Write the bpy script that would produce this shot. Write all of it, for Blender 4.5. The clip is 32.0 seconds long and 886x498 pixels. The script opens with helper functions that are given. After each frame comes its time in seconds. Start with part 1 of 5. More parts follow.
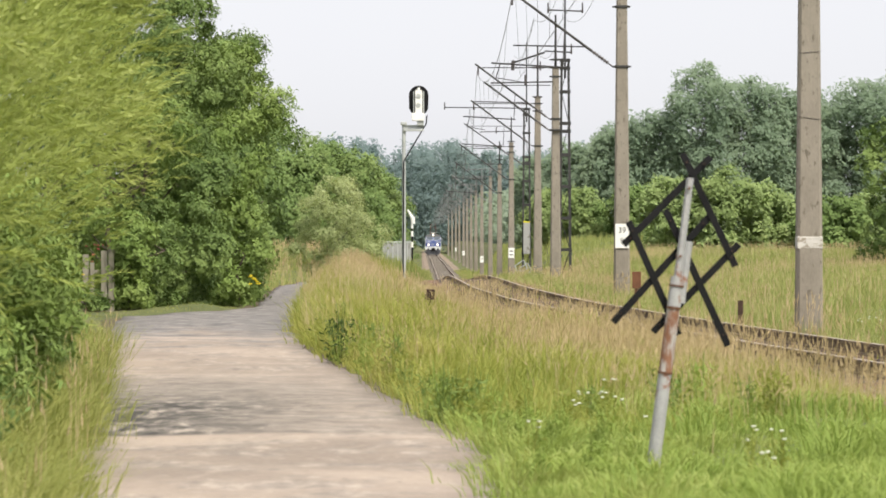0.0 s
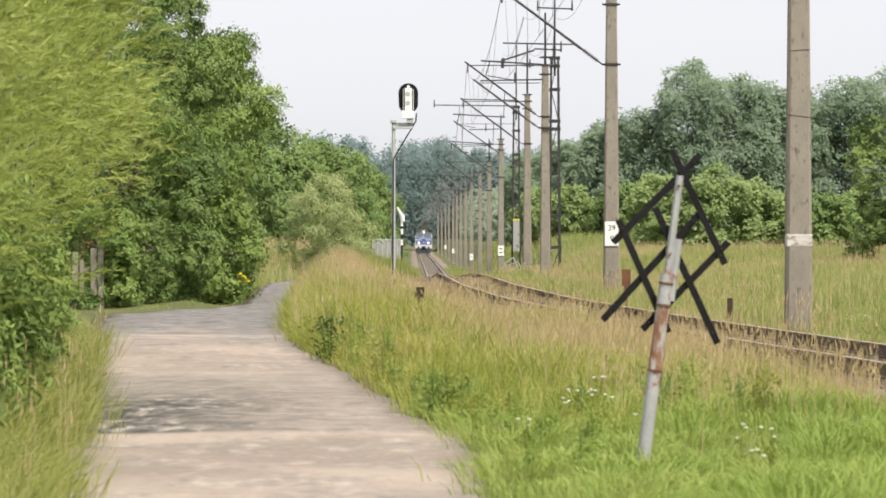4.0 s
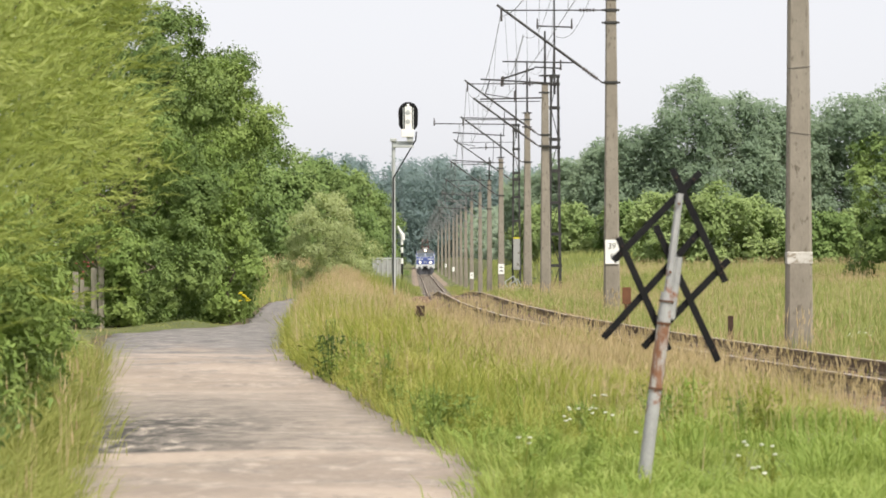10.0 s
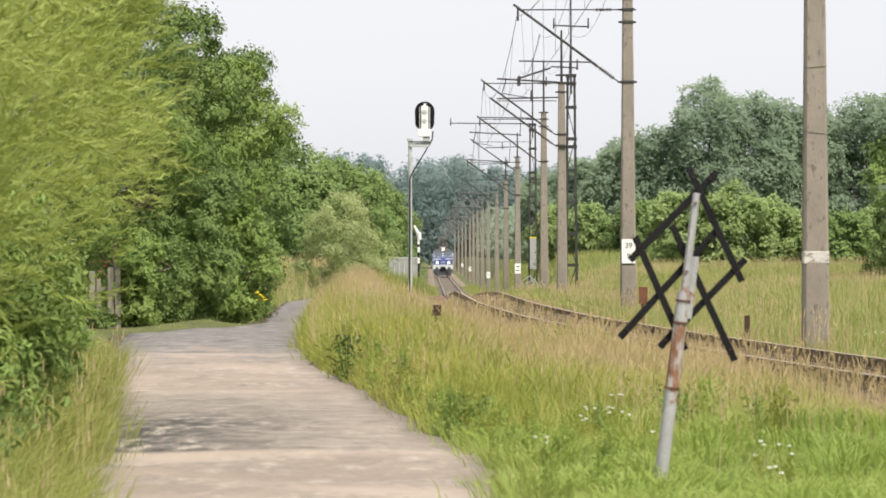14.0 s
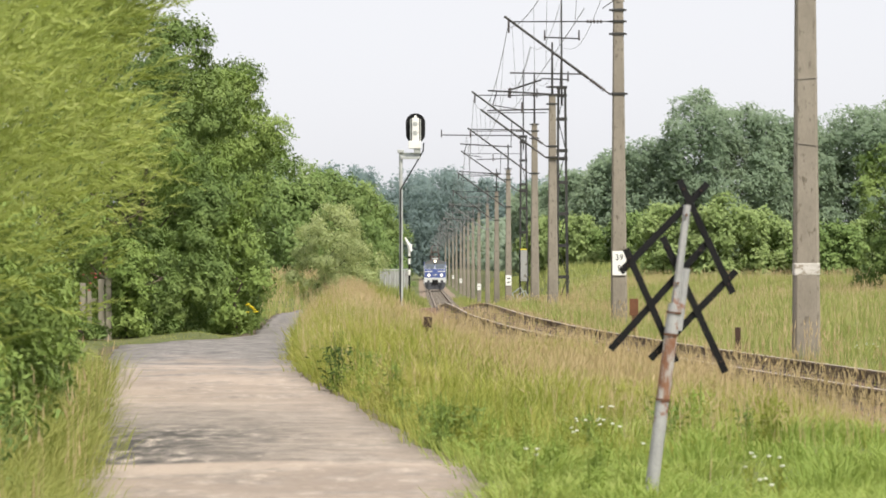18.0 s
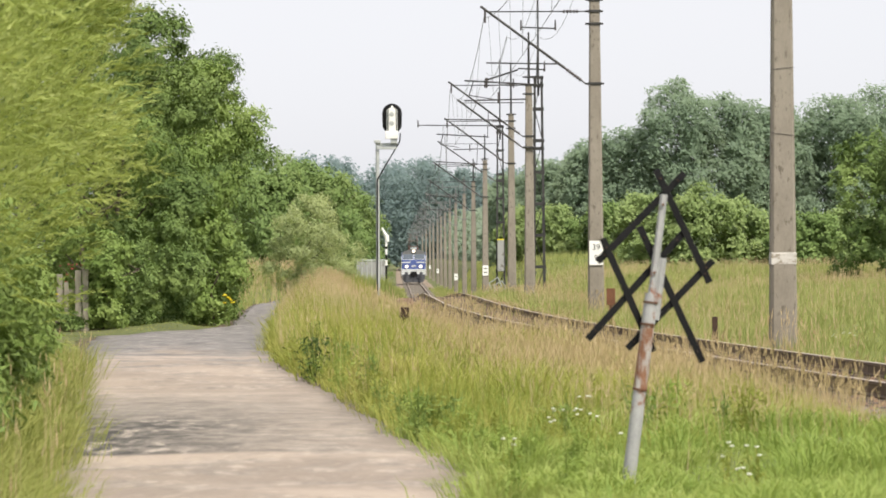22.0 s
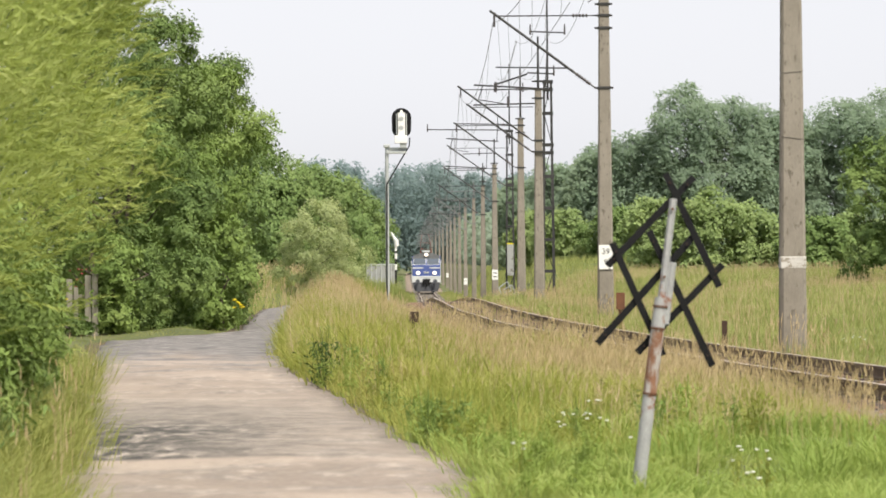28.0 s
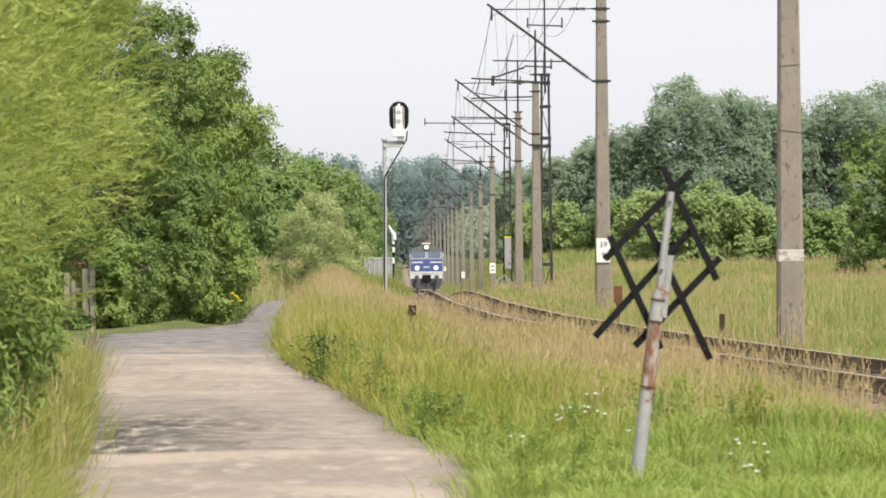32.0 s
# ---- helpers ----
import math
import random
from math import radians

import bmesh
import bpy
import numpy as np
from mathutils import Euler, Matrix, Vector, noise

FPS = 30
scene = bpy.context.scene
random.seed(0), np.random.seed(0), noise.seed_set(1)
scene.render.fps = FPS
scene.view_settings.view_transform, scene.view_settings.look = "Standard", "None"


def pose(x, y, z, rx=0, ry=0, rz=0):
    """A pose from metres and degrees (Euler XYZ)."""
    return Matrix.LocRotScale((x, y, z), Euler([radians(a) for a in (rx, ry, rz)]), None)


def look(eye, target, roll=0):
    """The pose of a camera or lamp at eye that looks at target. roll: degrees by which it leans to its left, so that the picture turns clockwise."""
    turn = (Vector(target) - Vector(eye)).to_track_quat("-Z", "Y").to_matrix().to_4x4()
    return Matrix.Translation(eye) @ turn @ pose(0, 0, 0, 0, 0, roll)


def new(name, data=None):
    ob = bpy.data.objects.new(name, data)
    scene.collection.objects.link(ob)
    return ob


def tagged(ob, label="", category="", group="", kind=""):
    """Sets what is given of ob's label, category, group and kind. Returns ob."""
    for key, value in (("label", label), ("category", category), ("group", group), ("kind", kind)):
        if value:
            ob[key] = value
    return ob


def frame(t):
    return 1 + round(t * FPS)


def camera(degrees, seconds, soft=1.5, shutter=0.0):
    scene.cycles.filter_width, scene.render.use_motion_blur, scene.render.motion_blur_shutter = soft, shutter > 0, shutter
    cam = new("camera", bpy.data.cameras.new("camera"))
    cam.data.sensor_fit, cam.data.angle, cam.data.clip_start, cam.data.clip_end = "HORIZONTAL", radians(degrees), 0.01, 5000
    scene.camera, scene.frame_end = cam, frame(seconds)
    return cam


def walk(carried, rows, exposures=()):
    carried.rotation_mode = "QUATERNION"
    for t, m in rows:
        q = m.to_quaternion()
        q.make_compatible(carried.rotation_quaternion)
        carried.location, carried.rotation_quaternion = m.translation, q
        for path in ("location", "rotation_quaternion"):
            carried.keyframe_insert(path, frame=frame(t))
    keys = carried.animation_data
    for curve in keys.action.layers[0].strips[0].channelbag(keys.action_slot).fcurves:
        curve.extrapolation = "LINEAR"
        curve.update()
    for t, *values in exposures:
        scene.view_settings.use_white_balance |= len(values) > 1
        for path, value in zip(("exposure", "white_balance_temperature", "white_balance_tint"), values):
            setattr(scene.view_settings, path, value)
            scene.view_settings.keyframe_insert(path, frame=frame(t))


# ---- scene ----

# ---- camera: hand-held long lens, standing on the path ----
EYE = (0.0, 0.0, 1.55)
cam = camera(12.5, 32.0, soft=1.75)
cam.data.dof.use_dof = True
cam.data.dof.focus_distance = 125.0
cam.data.dof.aperture_fstop = 9.0
# seconds, yaw, pitch, roll in degrees
PATH = [
    (0.0, 0.000, -0.160, 0.000),
    (0.5, 0.048, -0.246, -0.009),
    (1.0, -0.110, -0.331, 0.003),
    (1.5, -0.063, -0.365, 0.040),
    (2.0, -0.007, -0.222, -0.036),
    (2.5, -0.130, -0.083, -0.087),
    (3.0, -0.293, -0.136, 0.016),
    (3.5, -0.214, -0.235, 0.008),
    (5.5, -0.027, 0.036, -0.028),
    (6.0, 0.076, -0.147, 0.014),
    (6.5, -0.060, -0.316, 0.088),
    (7.0, -0.076, -0.194, 0.146),
    (7.5, -0.171, -0.031, 0.088),
    (8.0, 0.066, -0.093, 0.097),
    (8.5, -0.059, -0.029, 0.051),
    (9.0, -0.143, -0.022, 0.090),
    (9.5, -0.190, -0.012, 0.150),
    (10.0, -0.143, 0.070, 0.155),
    (10.5, -0.038, 0.029, 0.063),
    (11.0, 0.016, 0.162, 0.003),
    (11.5, 0.015, 0.151, 0.086),
    (12.0, 0.131, 0.152, 0.043),
    (12.5, 0.063, 0.253, 0.068),
    (13.0, -0.056, 0.248, 0.060),
    (13.5, -0.009, 0.102, 0.094),
    (14.0, 0.091, 0.064, 0.159),
    (14.5, 0.024, 0.140, 0.049),
    (16.5, -0.011, -0.015, 0.132),
    (17.0, -0.014, 0.199, 0.107),
    (17.5, -0.058, 0.266, 0.122),
    (18.0, -0.040, 0.231, 0.150),
    (18.5, -0.061, 0.174, 0.159),
    (19.0, -0.060, 0.165, 0.226),
    (19.5, 0.000, 0.152, 0.234),
    (20.0, -0.142, 0.093, 0.219),
    (20.5, -0.250, 0.093, 0.281),
    (21.0, -0.253, 0.096, 0.270),
    (21.5, -0.293, 0.091, 0.262),
    (22.0, -0.367, 0.091, 0.303),
    (22.5, -0.240, 0.109, 0.336),
    (23.0, -0.153, 0.126, 0.344),
    (23.5, -0.007, 0.174, 0.255),
    (24.0, -0.128, 0.157, 0.288),
    (24.5, -0.167, 0.168, 0.303),
    (25.0, -0.229, 0.216, 0.360),
    (25.5, -0.327, 0.267, 0.318),
    (27.5, -0.279, 0.100, 0.354),
    (28.0, -0.231, 0.154, 0.383),
    (28.5, -0.168, 0.180, 0.351),
    (29.0, -0.143, 0.149, 0.356),
    (29.5, -0.163, 0.062, 0.362),
    (30.0, -0.226, 0.009, 0.369),
    (30.5, -0.216, 0.017, 0.436),
    (31.0, -0.225, 0.069, 0.372),
    (31.5, -0.214, 0.040, 0.386),
    (32.0, -0.266, 0.060, 0.413),
]
walk(cam, [(t, pose(*EYE, 90 + p, r, y)) for t, y, p, r in PATH])

# ---- world and light: bright overcast sky ----
SUN_EL, SUN_AZ = radians(55), radians(148)
world = bpy.data.worlds.new("overcast_sky")
scene.world = world
world.use_nodes = True
wn, wl = world.node_tree.nodes, world.node_tree.links
sky = wn.new("ShaderNodeTexSky")
sky.sky_type, sky.sun_disc = "NISHITA", False
sky.sun_elevation, sky.sun_rotation = SUN_EL, SUN_AZ
sky.air_density, sky.dust_density, sky.ozone_density = 1.0, 1.2, 1.0
soften = wn.new("ShaderNodeHueSaturation")
soften.inputs["Saturation"].default_value = 0.12
veil = wn.new("ShaderNodeMix")
veil.data_type = "RGBA"
veil.inputs[0].default_value = 0.62
veil.inputs[7].default_value = (5.3, 5.3, 5.35, 1)
wl.new(sky.outputs[0], soften.inputs["Color"])
cool = wn.new("ShaderNodeMix")
cool.data_type, cool.blend_type = "RGBA", "MULTIPLY"
cool.inputs[0].default_value = 1.0
cool.inputs[7].default_value = (0.975, 0.978, 1.018, 1)
wl.new(soften.outputs[0], veil.inputs[6])
wl.new(veil.outputs[2], cool.inputs[6])
wl.new(cool.outputs[2], wn["Background"].inputs["Color"])
wn["Background"].inputs["Strength"].default_value = 0.1125
sun = new("sun", bpy.data.lights.new("sun", "SUN"))
sun.data.energy, sun.data.angle, sun.data.color = 4.0, radians(14), (1.0, 0.93, 0.8)
sun.matrix_world = look((math.sin(SUN_AZ) * math.cos(SUN_EL) * 50, math.cos(SUN_AZ) * math.cos(SUN_EL) * 50, math.sin(SUN_EL) * 50), (0, 0, 0))
scene.view_settings.exposure = 0.63

# ---- materials ----
def node_mat(name):
    m = bpy.data.materials.new(name)
    m.use_nodes = True
    nt = m.node_tree
    return m, nt.nodes, nt.links, nt.nodes["Principled BSDF"]


def ramp(nodes, links, fac, stops):
    r = nodes.new("ShaderNodeValToRGB")
    els = r.color_ramp.elements
    while len(els) < len(stops):
        els.new(0.5)
    for e, (p, c) in zip(els, stops):
        e.position, e.color = p, (*c, 1)
    links.new(fac, r.inputs[0])
    return r.outputs[0]


def noise_tex(nodes, links, scale, detail=4.0, rough=0.6, stretch=None):
    co = nodes.new("ShaderNodeTexCoord")
    n = nodes.new("ShaderNodeTexNoise")
    n.inputs["Scale"].default_value, n.inputs["Detail"].default_value, n.inputs["Roughness"].default_value = scale, detail, rough
    src = co.outputs["Object"]
    if stretch:
        mp = nodes.new("ShaderNodeMapping")
        mp.inputs["Scale"].default_value = stretch
        links.new(src, mp.inputs[0])
        src = mp.outputs[0]
    links.new(src, n.inputs["Vector"])
    return n.outputs["Fac"]


def mix(nodes, links, fac, a, b, mode="MIX"):
    m = nodes.new("ShaderNodeMix")
    m.data_type, m.blend_type = "RGBA", mode
    for sock, v in ((m.inputs[0], fac), (m.inputs[6], a), (m.inputs[7], b)):
        if isinstance(v, (int, float)):
            sock.default_value = v
        elif isinstance(v, tuple):
            sock.default_value = (*v, 1)
        else:
            links.new(v, sock)
    return m.outputs[2]


def surface(name, dark, light, stain=None, scale=6.0, fine=60.0, rough=0.8, metal=0.0, bump=0.3, dist=0.01, stretch=None, stain_at=(0.55, 0.7), stain_scale=3.0, spec=0.4):
    """A worn surface: two scales of noise between two tones, a stain colour and fine relief."""
    m, n, l, p = node_mat(name)
    big = noise_tex(n, l, scale, 5, 0.6, stretch)
    small = noise_tex(n, l, fine, 3, 0.7, stretch)
    col = ramp(n, l, big, [(0.3, dark), (0.7, light)])
    col = mix(n, l, 0.35, col, ramp(n, l, small, [(0.3, dark), (0.7, light)]))
    if stain:
        f = ramp(n, l, noise_tex(n, l, stain_scale, 6, 0.65, stretch), [(stain_at[0], (0, 0, 0)), (stain_at[1], (1, 1, 1))])
        col = mix(n, l, f, col, stain)
    l.new(col, p.inputs["Base Color"])
    p.inputs["Roughness"].default_value, p.inputs["Metallic"].default_value = rough, metal
    p.inputs["Specular IOR Level"].default_value = spec
    b = n.new("ShaderNodeBump")
    b.inputs["Strength"].default_value, b.inputs["Distance"].default_value = bump, dist
    l.new(small, b.inputs["Height"])
    l.new(b.outputs[0], p.inputs["Normal"])
    return m


def leafy(name, stops, trans=0.4, patch=0.5, rough=0.6, spec=0.2, blend=0.5, vary=0.55):
    """Thin living leaf: tone by leaf and by patch, light passing through. vary: how far single leaves stray from the middle tone."""
    m, n, l, p = node_mat(name)
    geo = n.new("ShaderNodeNewGeometry")
    calm = n.new("ShaderNodeMath")
    calm.operation = "MULTIPLY_ADD"
    calm.inputs[1].default_value, calm.inputs[2].default_value = vary, 0.5 - vary / 2
    l.new(geo.outputs["Random Per Island"], calm.inputs[0])
    a = ramp(n, l, calm.outputs[0], stops)
    b = ramp(n, l, noise_tex(n, l, patch, 3), [(0.36 + 0.28 * q, c) for q, c in stops])
    col = mix(n, l, blend, a, b)
    l.new(col, p.inputs["Base Color"])
    p.inputs["Roughness"].default_value = rough
    p.inputs["Specular IOR Level"].default_value = spec
    t = n.new("ShaderNodeBsdfTranslucent")
    l.new(mix(n, l, 1.0, col, (1.0, 1.0, 0.75), "MULTIPLY"), t.inputs["Color"])
    s = n.new("ShaderNodeMixShader")
    s.inputs[0].default_value = trans
    l.new(p.outputs[0], s.inputs[1])
    l.new(t.outputs[0], s.inputs[2])
    l.new(s.outputs[0], n["Material Output"].inputs["Surface"])
    return m


def paint(name, c, rough=0.5, metal=0.0, wear=0.15):
    d = tuple(v * (1 - wear) for v in c)
    return surface(name, d, c, scale=3, fine=40, rough=rough, metal=metal, bump=0.08, dist=0.003)


def glow(name, c, strength):
    m, n, l, p = node_mat(name)
    p.inputs["Emission Color"].default_value = (*c, 1)
    p.inputs["Emission Strength"].default_value = strength
    p.inputs["Base Color"].default_value = (*c, 1)
    return m


M = {
    "asphalt": None,
    "soil": surface("grassy_soil", (0.05, 0.06, 0.02), (0.13, 0.15, 0.05), (0.16, 0.13, 0.07), scale=0.5, fine=9, rough=0.95, bump=0.6, dist=0.05, stain_scale=0.25),
    "earth": surface("bare_earth", (0.06, 0.045, 0.03), (0.13, 0.1, 0.065), (0.1, 0.12, 0.04), scale=3, fine=30, rough=0.95, bump=0.8, dist=0.03, stain_scale=2),
    "ballast": surface("ballast_bed", (0.14, 0.108, 0.082), (0.31, 0.245, 0.19), scale=2, fine=25, rough=0.95, bump=1.0, dist=0.06),
    "stone": surface("ballast_stone", (0.1, 0.066, 0.044), (0.27, 0.18, 0.12), scale=5, fine=40, rough=0.9),
    "rail_side": surface("rusty_rail_steel", (0.09, 0.062, 0.045), (0.2, 0.145, 0.1), scale=4, fine=60, rough=0.85, metal=0.2),
    "rail_top": surface("polished_rail_head", (0.36, 0.29, 0.23), (0.5, 0.42, 0.35), scale=4, fine=60, rough=0.45, metal=0.5, bump=0.05),
    "sleeper": surface("creosoted_sleeper", (0.035, 0.025, 0.02), (0.1, 0.075, 0.06), scale=4, fine=40, rough=0.9, stretch=(1, 6, 6)),
    # sleepers far down the line, colour lifted to imitate haze
    "sleeper_hazed": surface("haze_paled_sleeper", (0.12, 0.105, 0.09), (0.22, 0.195, 0.165), scale=4, fine=40, rough=0.9),
    "concrete": surface("weathered_concrete_pole", (0.18, 0.158, 0.13), (0.285, 0.256, 0.215), (0.125, 0.108, 0.085), scale=1.6, fine=20, rough=0.9, stretch=(1.6, 1.6, 0.7), stain_scale=7.0, stain_at=(0.57, 0.66)),
    "steel": surface("dark_galvanised_steel", (0.03, 0.03, 0.031), (0.075, 0.073, 0.07), scale=3, fine=30, rough=0.6, metal=0.5),
    "rusted_tube": surface("rust_streaked_tube", (0.15, 0.065, 0.035), (0.27, 0.14, 0.085), (0.38, 0.36, 0.34), scale=9, fine=60, rough=0.85, stain_at=(0.44, 0.56), stain_scale=7, stretch=(2, 2, 0.7)),
    "black": surface("black_painted_steel", (0.008, 0.008, 0.009), (0.018, 0.018, 0.019), (0.05, 0.03, 0.02), scale=4, fine=40, rough=0.85, spec=0.15, stain_at=(0.68, 0.8)),
    "grey_tube": surface("grey_painted_tube", (0.24, 0.245, 0.25), (0.42, 0.42, 0.42), (0.22, 0.085, 0.04), scale=5, fine=50, rough=0.6, stain_at=(0.55, 0.62), stain_scale=4.5),
    "wire": surface("copper_wire_dark", (0.1, 0.1, 0.1), (0.2, 0.2, 0.2), rough=0.6, metal=0.3),
    "white": surface("white_enamel", (0.66, 0.66, 0.64), (0.82, 0.82, 0.8), (0.5, 0.45, 0.38), scale=3, fine=40, rough=0.6, bump=0.05, stain_at=(0.65, 0.8)),
    "ink": paint("black_lettering", (0.03, 0.03, 0.03)),
    "rust": surface("rusty_plate", (0.07, 0.03, 0.018), (0.18, 0.08, 0.04), scale=6, fine=60, rough=0.9),
    "rust_dark": surface("dark_rust", (0.025, 0.016, 0.012), (0.075, 0.042, 0.028), scale=6, fine=60, rough=0.9),
    "bark": surface("tree_bark", (0.05, 0.04, 0.03), (0.15, 0.12, 0.09), scale=5, fine=30, rough=0.95, stretch=(3, 3, 0.6), bump=0.7, dist=0.02),
    "plank": surface("weathered_grey_plank", (0.17, 0.155, 0.12), (0.3, 0.28, 0.22), scale=4, fine=40, rough=0.9, stretch=(5, 5, 0.5)),
    "galv": surface("galvanised_tube", (0.34, 0.36, 0.355), (0.5, 0.52, 0.51), scale=4, fine=40, rough=0.55, metal=0.25),
    # brackets and insulators of the far poles, haze painted in as paler grey
    "steel_hazed": surface("haze_paled_steel", (0.13, 0.135, 0.135), (0.24, 0.245, 0.245), scale=3, fine=30, rough=0.7, metal=0.2),
    "cabinet": surface("stained_grey_cabinet", (0.24, 0.245, 0.24), (0.36, 0.365, 0.355), (0.14, 0.13, 0.11), scale=2, fine=30, rough=0.7, stain_scale=4, stain_at=(0.55, 0.65)),
    "yellow": paint("yellow_marker", (0.7, 0.62, 0.03)),
    "flaked": surface("flaking_white_paint", (0.4, 0.38, 0.35), (0.58, 0.56, 0.53), (0.28, 0.245, 0.2), scale=6, fine=50, rough=0.85, stain_at=(0.5, 0.6), stain_scale=11),
    "insul": surface("dark_insulator", (0.035, 0.03, 0.03), (0.08, 0.065, 0.06), rough=0.3),
    "willow": leafy("willow_leaf", [(0.0, (0.24, 0.3, 0.07)), (0.5, (0.36, 0.425, 0.125)), (1.0, (0.51, 0.56, 0.22))], 0.5, 0.9, vary=0.75),
    "leaf_dark": leafy("dark_broad_leaf", [(0.0, (0.07, 0.12, 0.034)), (0.5, (0.135, 0.2, 0.058)), (1.0, (0.25, 0.33, 0.105))], 0.25, 0.45, blend=0.6, vary=0.75),
    "leaf_mid": leafy("mid_green_leaf", [(0.0, (0.1, 0.165, 0.035)), (0.5, (0.18, 0.255, 0.065)), (1.0, (0.29, 0.37, 0.115))], 0.22, 0.45, blend=0.6, vary=0.7),
    "leaf_light": leafy("light_thicket_leaf", [(0.0, (0.19, 0.265, 0.1)), (0.5, (0.28, 0.365, 0.145)), (1.0, (0.39, 0.46, 0.2))], 0.4, 0.3),
    "leaf_fresh": leafy("fresh_lineside_leaf", [(0.0, (0.095, 0.155, 0.045)), (0.5, (0.155, 0.23, 0.07)), (1.0, (0.25, 0.32, 0.115))], 0.25, 0.5, blend=0.55, vary=0.6),
    "leaf_sallow": leafy("pale_sallow_leaf", [(0.0, (0.29, 0.35, 0.165)), (0.5, (0.4, 0.455, 0.23)), (1.0, (0.52, 0.55, 0.31))], 0.5, 0.6),
    # wood beyond the meadow: greyed and lightened, the haze painted into its leaves
    "leaf_wood": leafy("hazed_alder_leaf", [(0.0, (0.2, 0.275, 0.2)), (0.5, (0.255, 0.33, 0.235)), (1.0, (0.32, 0.385, 0.26))], 0.5, 0.16, 0.8, 0.0, vary=0.35),
    # far pines: pale and bluish, aerial haze put into the base colour
    "leaf_far": leafy("hazed_pine_needles", [(0.0, (0.18, 0.25, 0.262)), (0.5, (0.21, 0.278, 0.285)), (1.0, (0.24, 0.305, 0.31))], 0.5, 0.05, 0.9, 0.0, vary=0.3),
    # distant scrub lightened in its colour in place of haze
    "leaf_scrub": leafy("hazed_scrub_leaf", [(0.0, (0.25, 0.32, 0.26)), (0.5, (0.3, 0.37, 0.295)), (1.0, (0.36, 0.42, 0.33))], 0.5, 0.1, 0.9, 0.0, vary=0.3),
    "grass": leafy("green_grass_blade", [(0.0, (0.18, 0.255, 0.045)), (0.5, (0.32, 0.34, 0.08)), (1.0, (0.48, 0.435, 0.155))], 0.45, 0.7, blend=0.65),
    "meadow": leafy("pale_meadow_blade", [(0.0, (0.19, 0.25, 0.075)), (0.5, (0.31, 0.345, 0.115)), (1.0, (0.44, 0.435, 0.185))], 0.45, 0.35, blend=0.65),
    "verge": leafy("verge_grass_blade", [(0.0, (0.18, 0.22, 0.05)), (0.5, (0.275, 0.3, 0.085)), (1.0, (0.41, 0.4, 0.155))], 0.42, 0.6),
    "lawn": leafy("fresh_lawn_blade", [(0.0, (0.19, 0.29, 0.06)), (0.5, (0.305, 0.39, 0.1)), (1.0, (0.44, 0.475, 0.17))], 0.45, 0.8, blend=0.6),
    "hay": leafy("dry_grass_stem", [(0.0, (0.34, 0.3, 0.12)), (0.5, (0.46, 0.4, 0.18)), (1.0, (0.6, 0.52, 0.28))], 0.35, 0.4),
    "seed": leafy("grass_seed_head", [(0.0, (0.4, 0.325, 0.17)), (0.5, (0.51, 0.405, 0.24)), (1.0, (0.64, 0.52, 0.36))], 0.35, 0.4),
    "weed": leafy("dark_weed_leaf", [(0.0, (0.04, 0.07, 0.02)), (0.5, (0.07, 0.11, 0.03)), (1.0, (0.11, 0.16, 0.05))], 0.3, 1.0),
    "petal_white": leafy("white_umbel", [(0.0, (0.6, 0.62, 0.5)), (1.0, (0.8, 0.8, 0.74))], 0.3, 2.0),
    "petal_yellow": leafy("yellow_bloom", [(0.0, (0.6, 0.48, 0.02)), (1.0, (0.8, 0.68, 0.05))], 0.3, 2.0),
    "petal_red": leafy("red_bloom", [(0.0, (0.5, 0.07, 0.08)), (1.0, (0.7, 0.25, 0.22))], 0.3, 2.0),
}


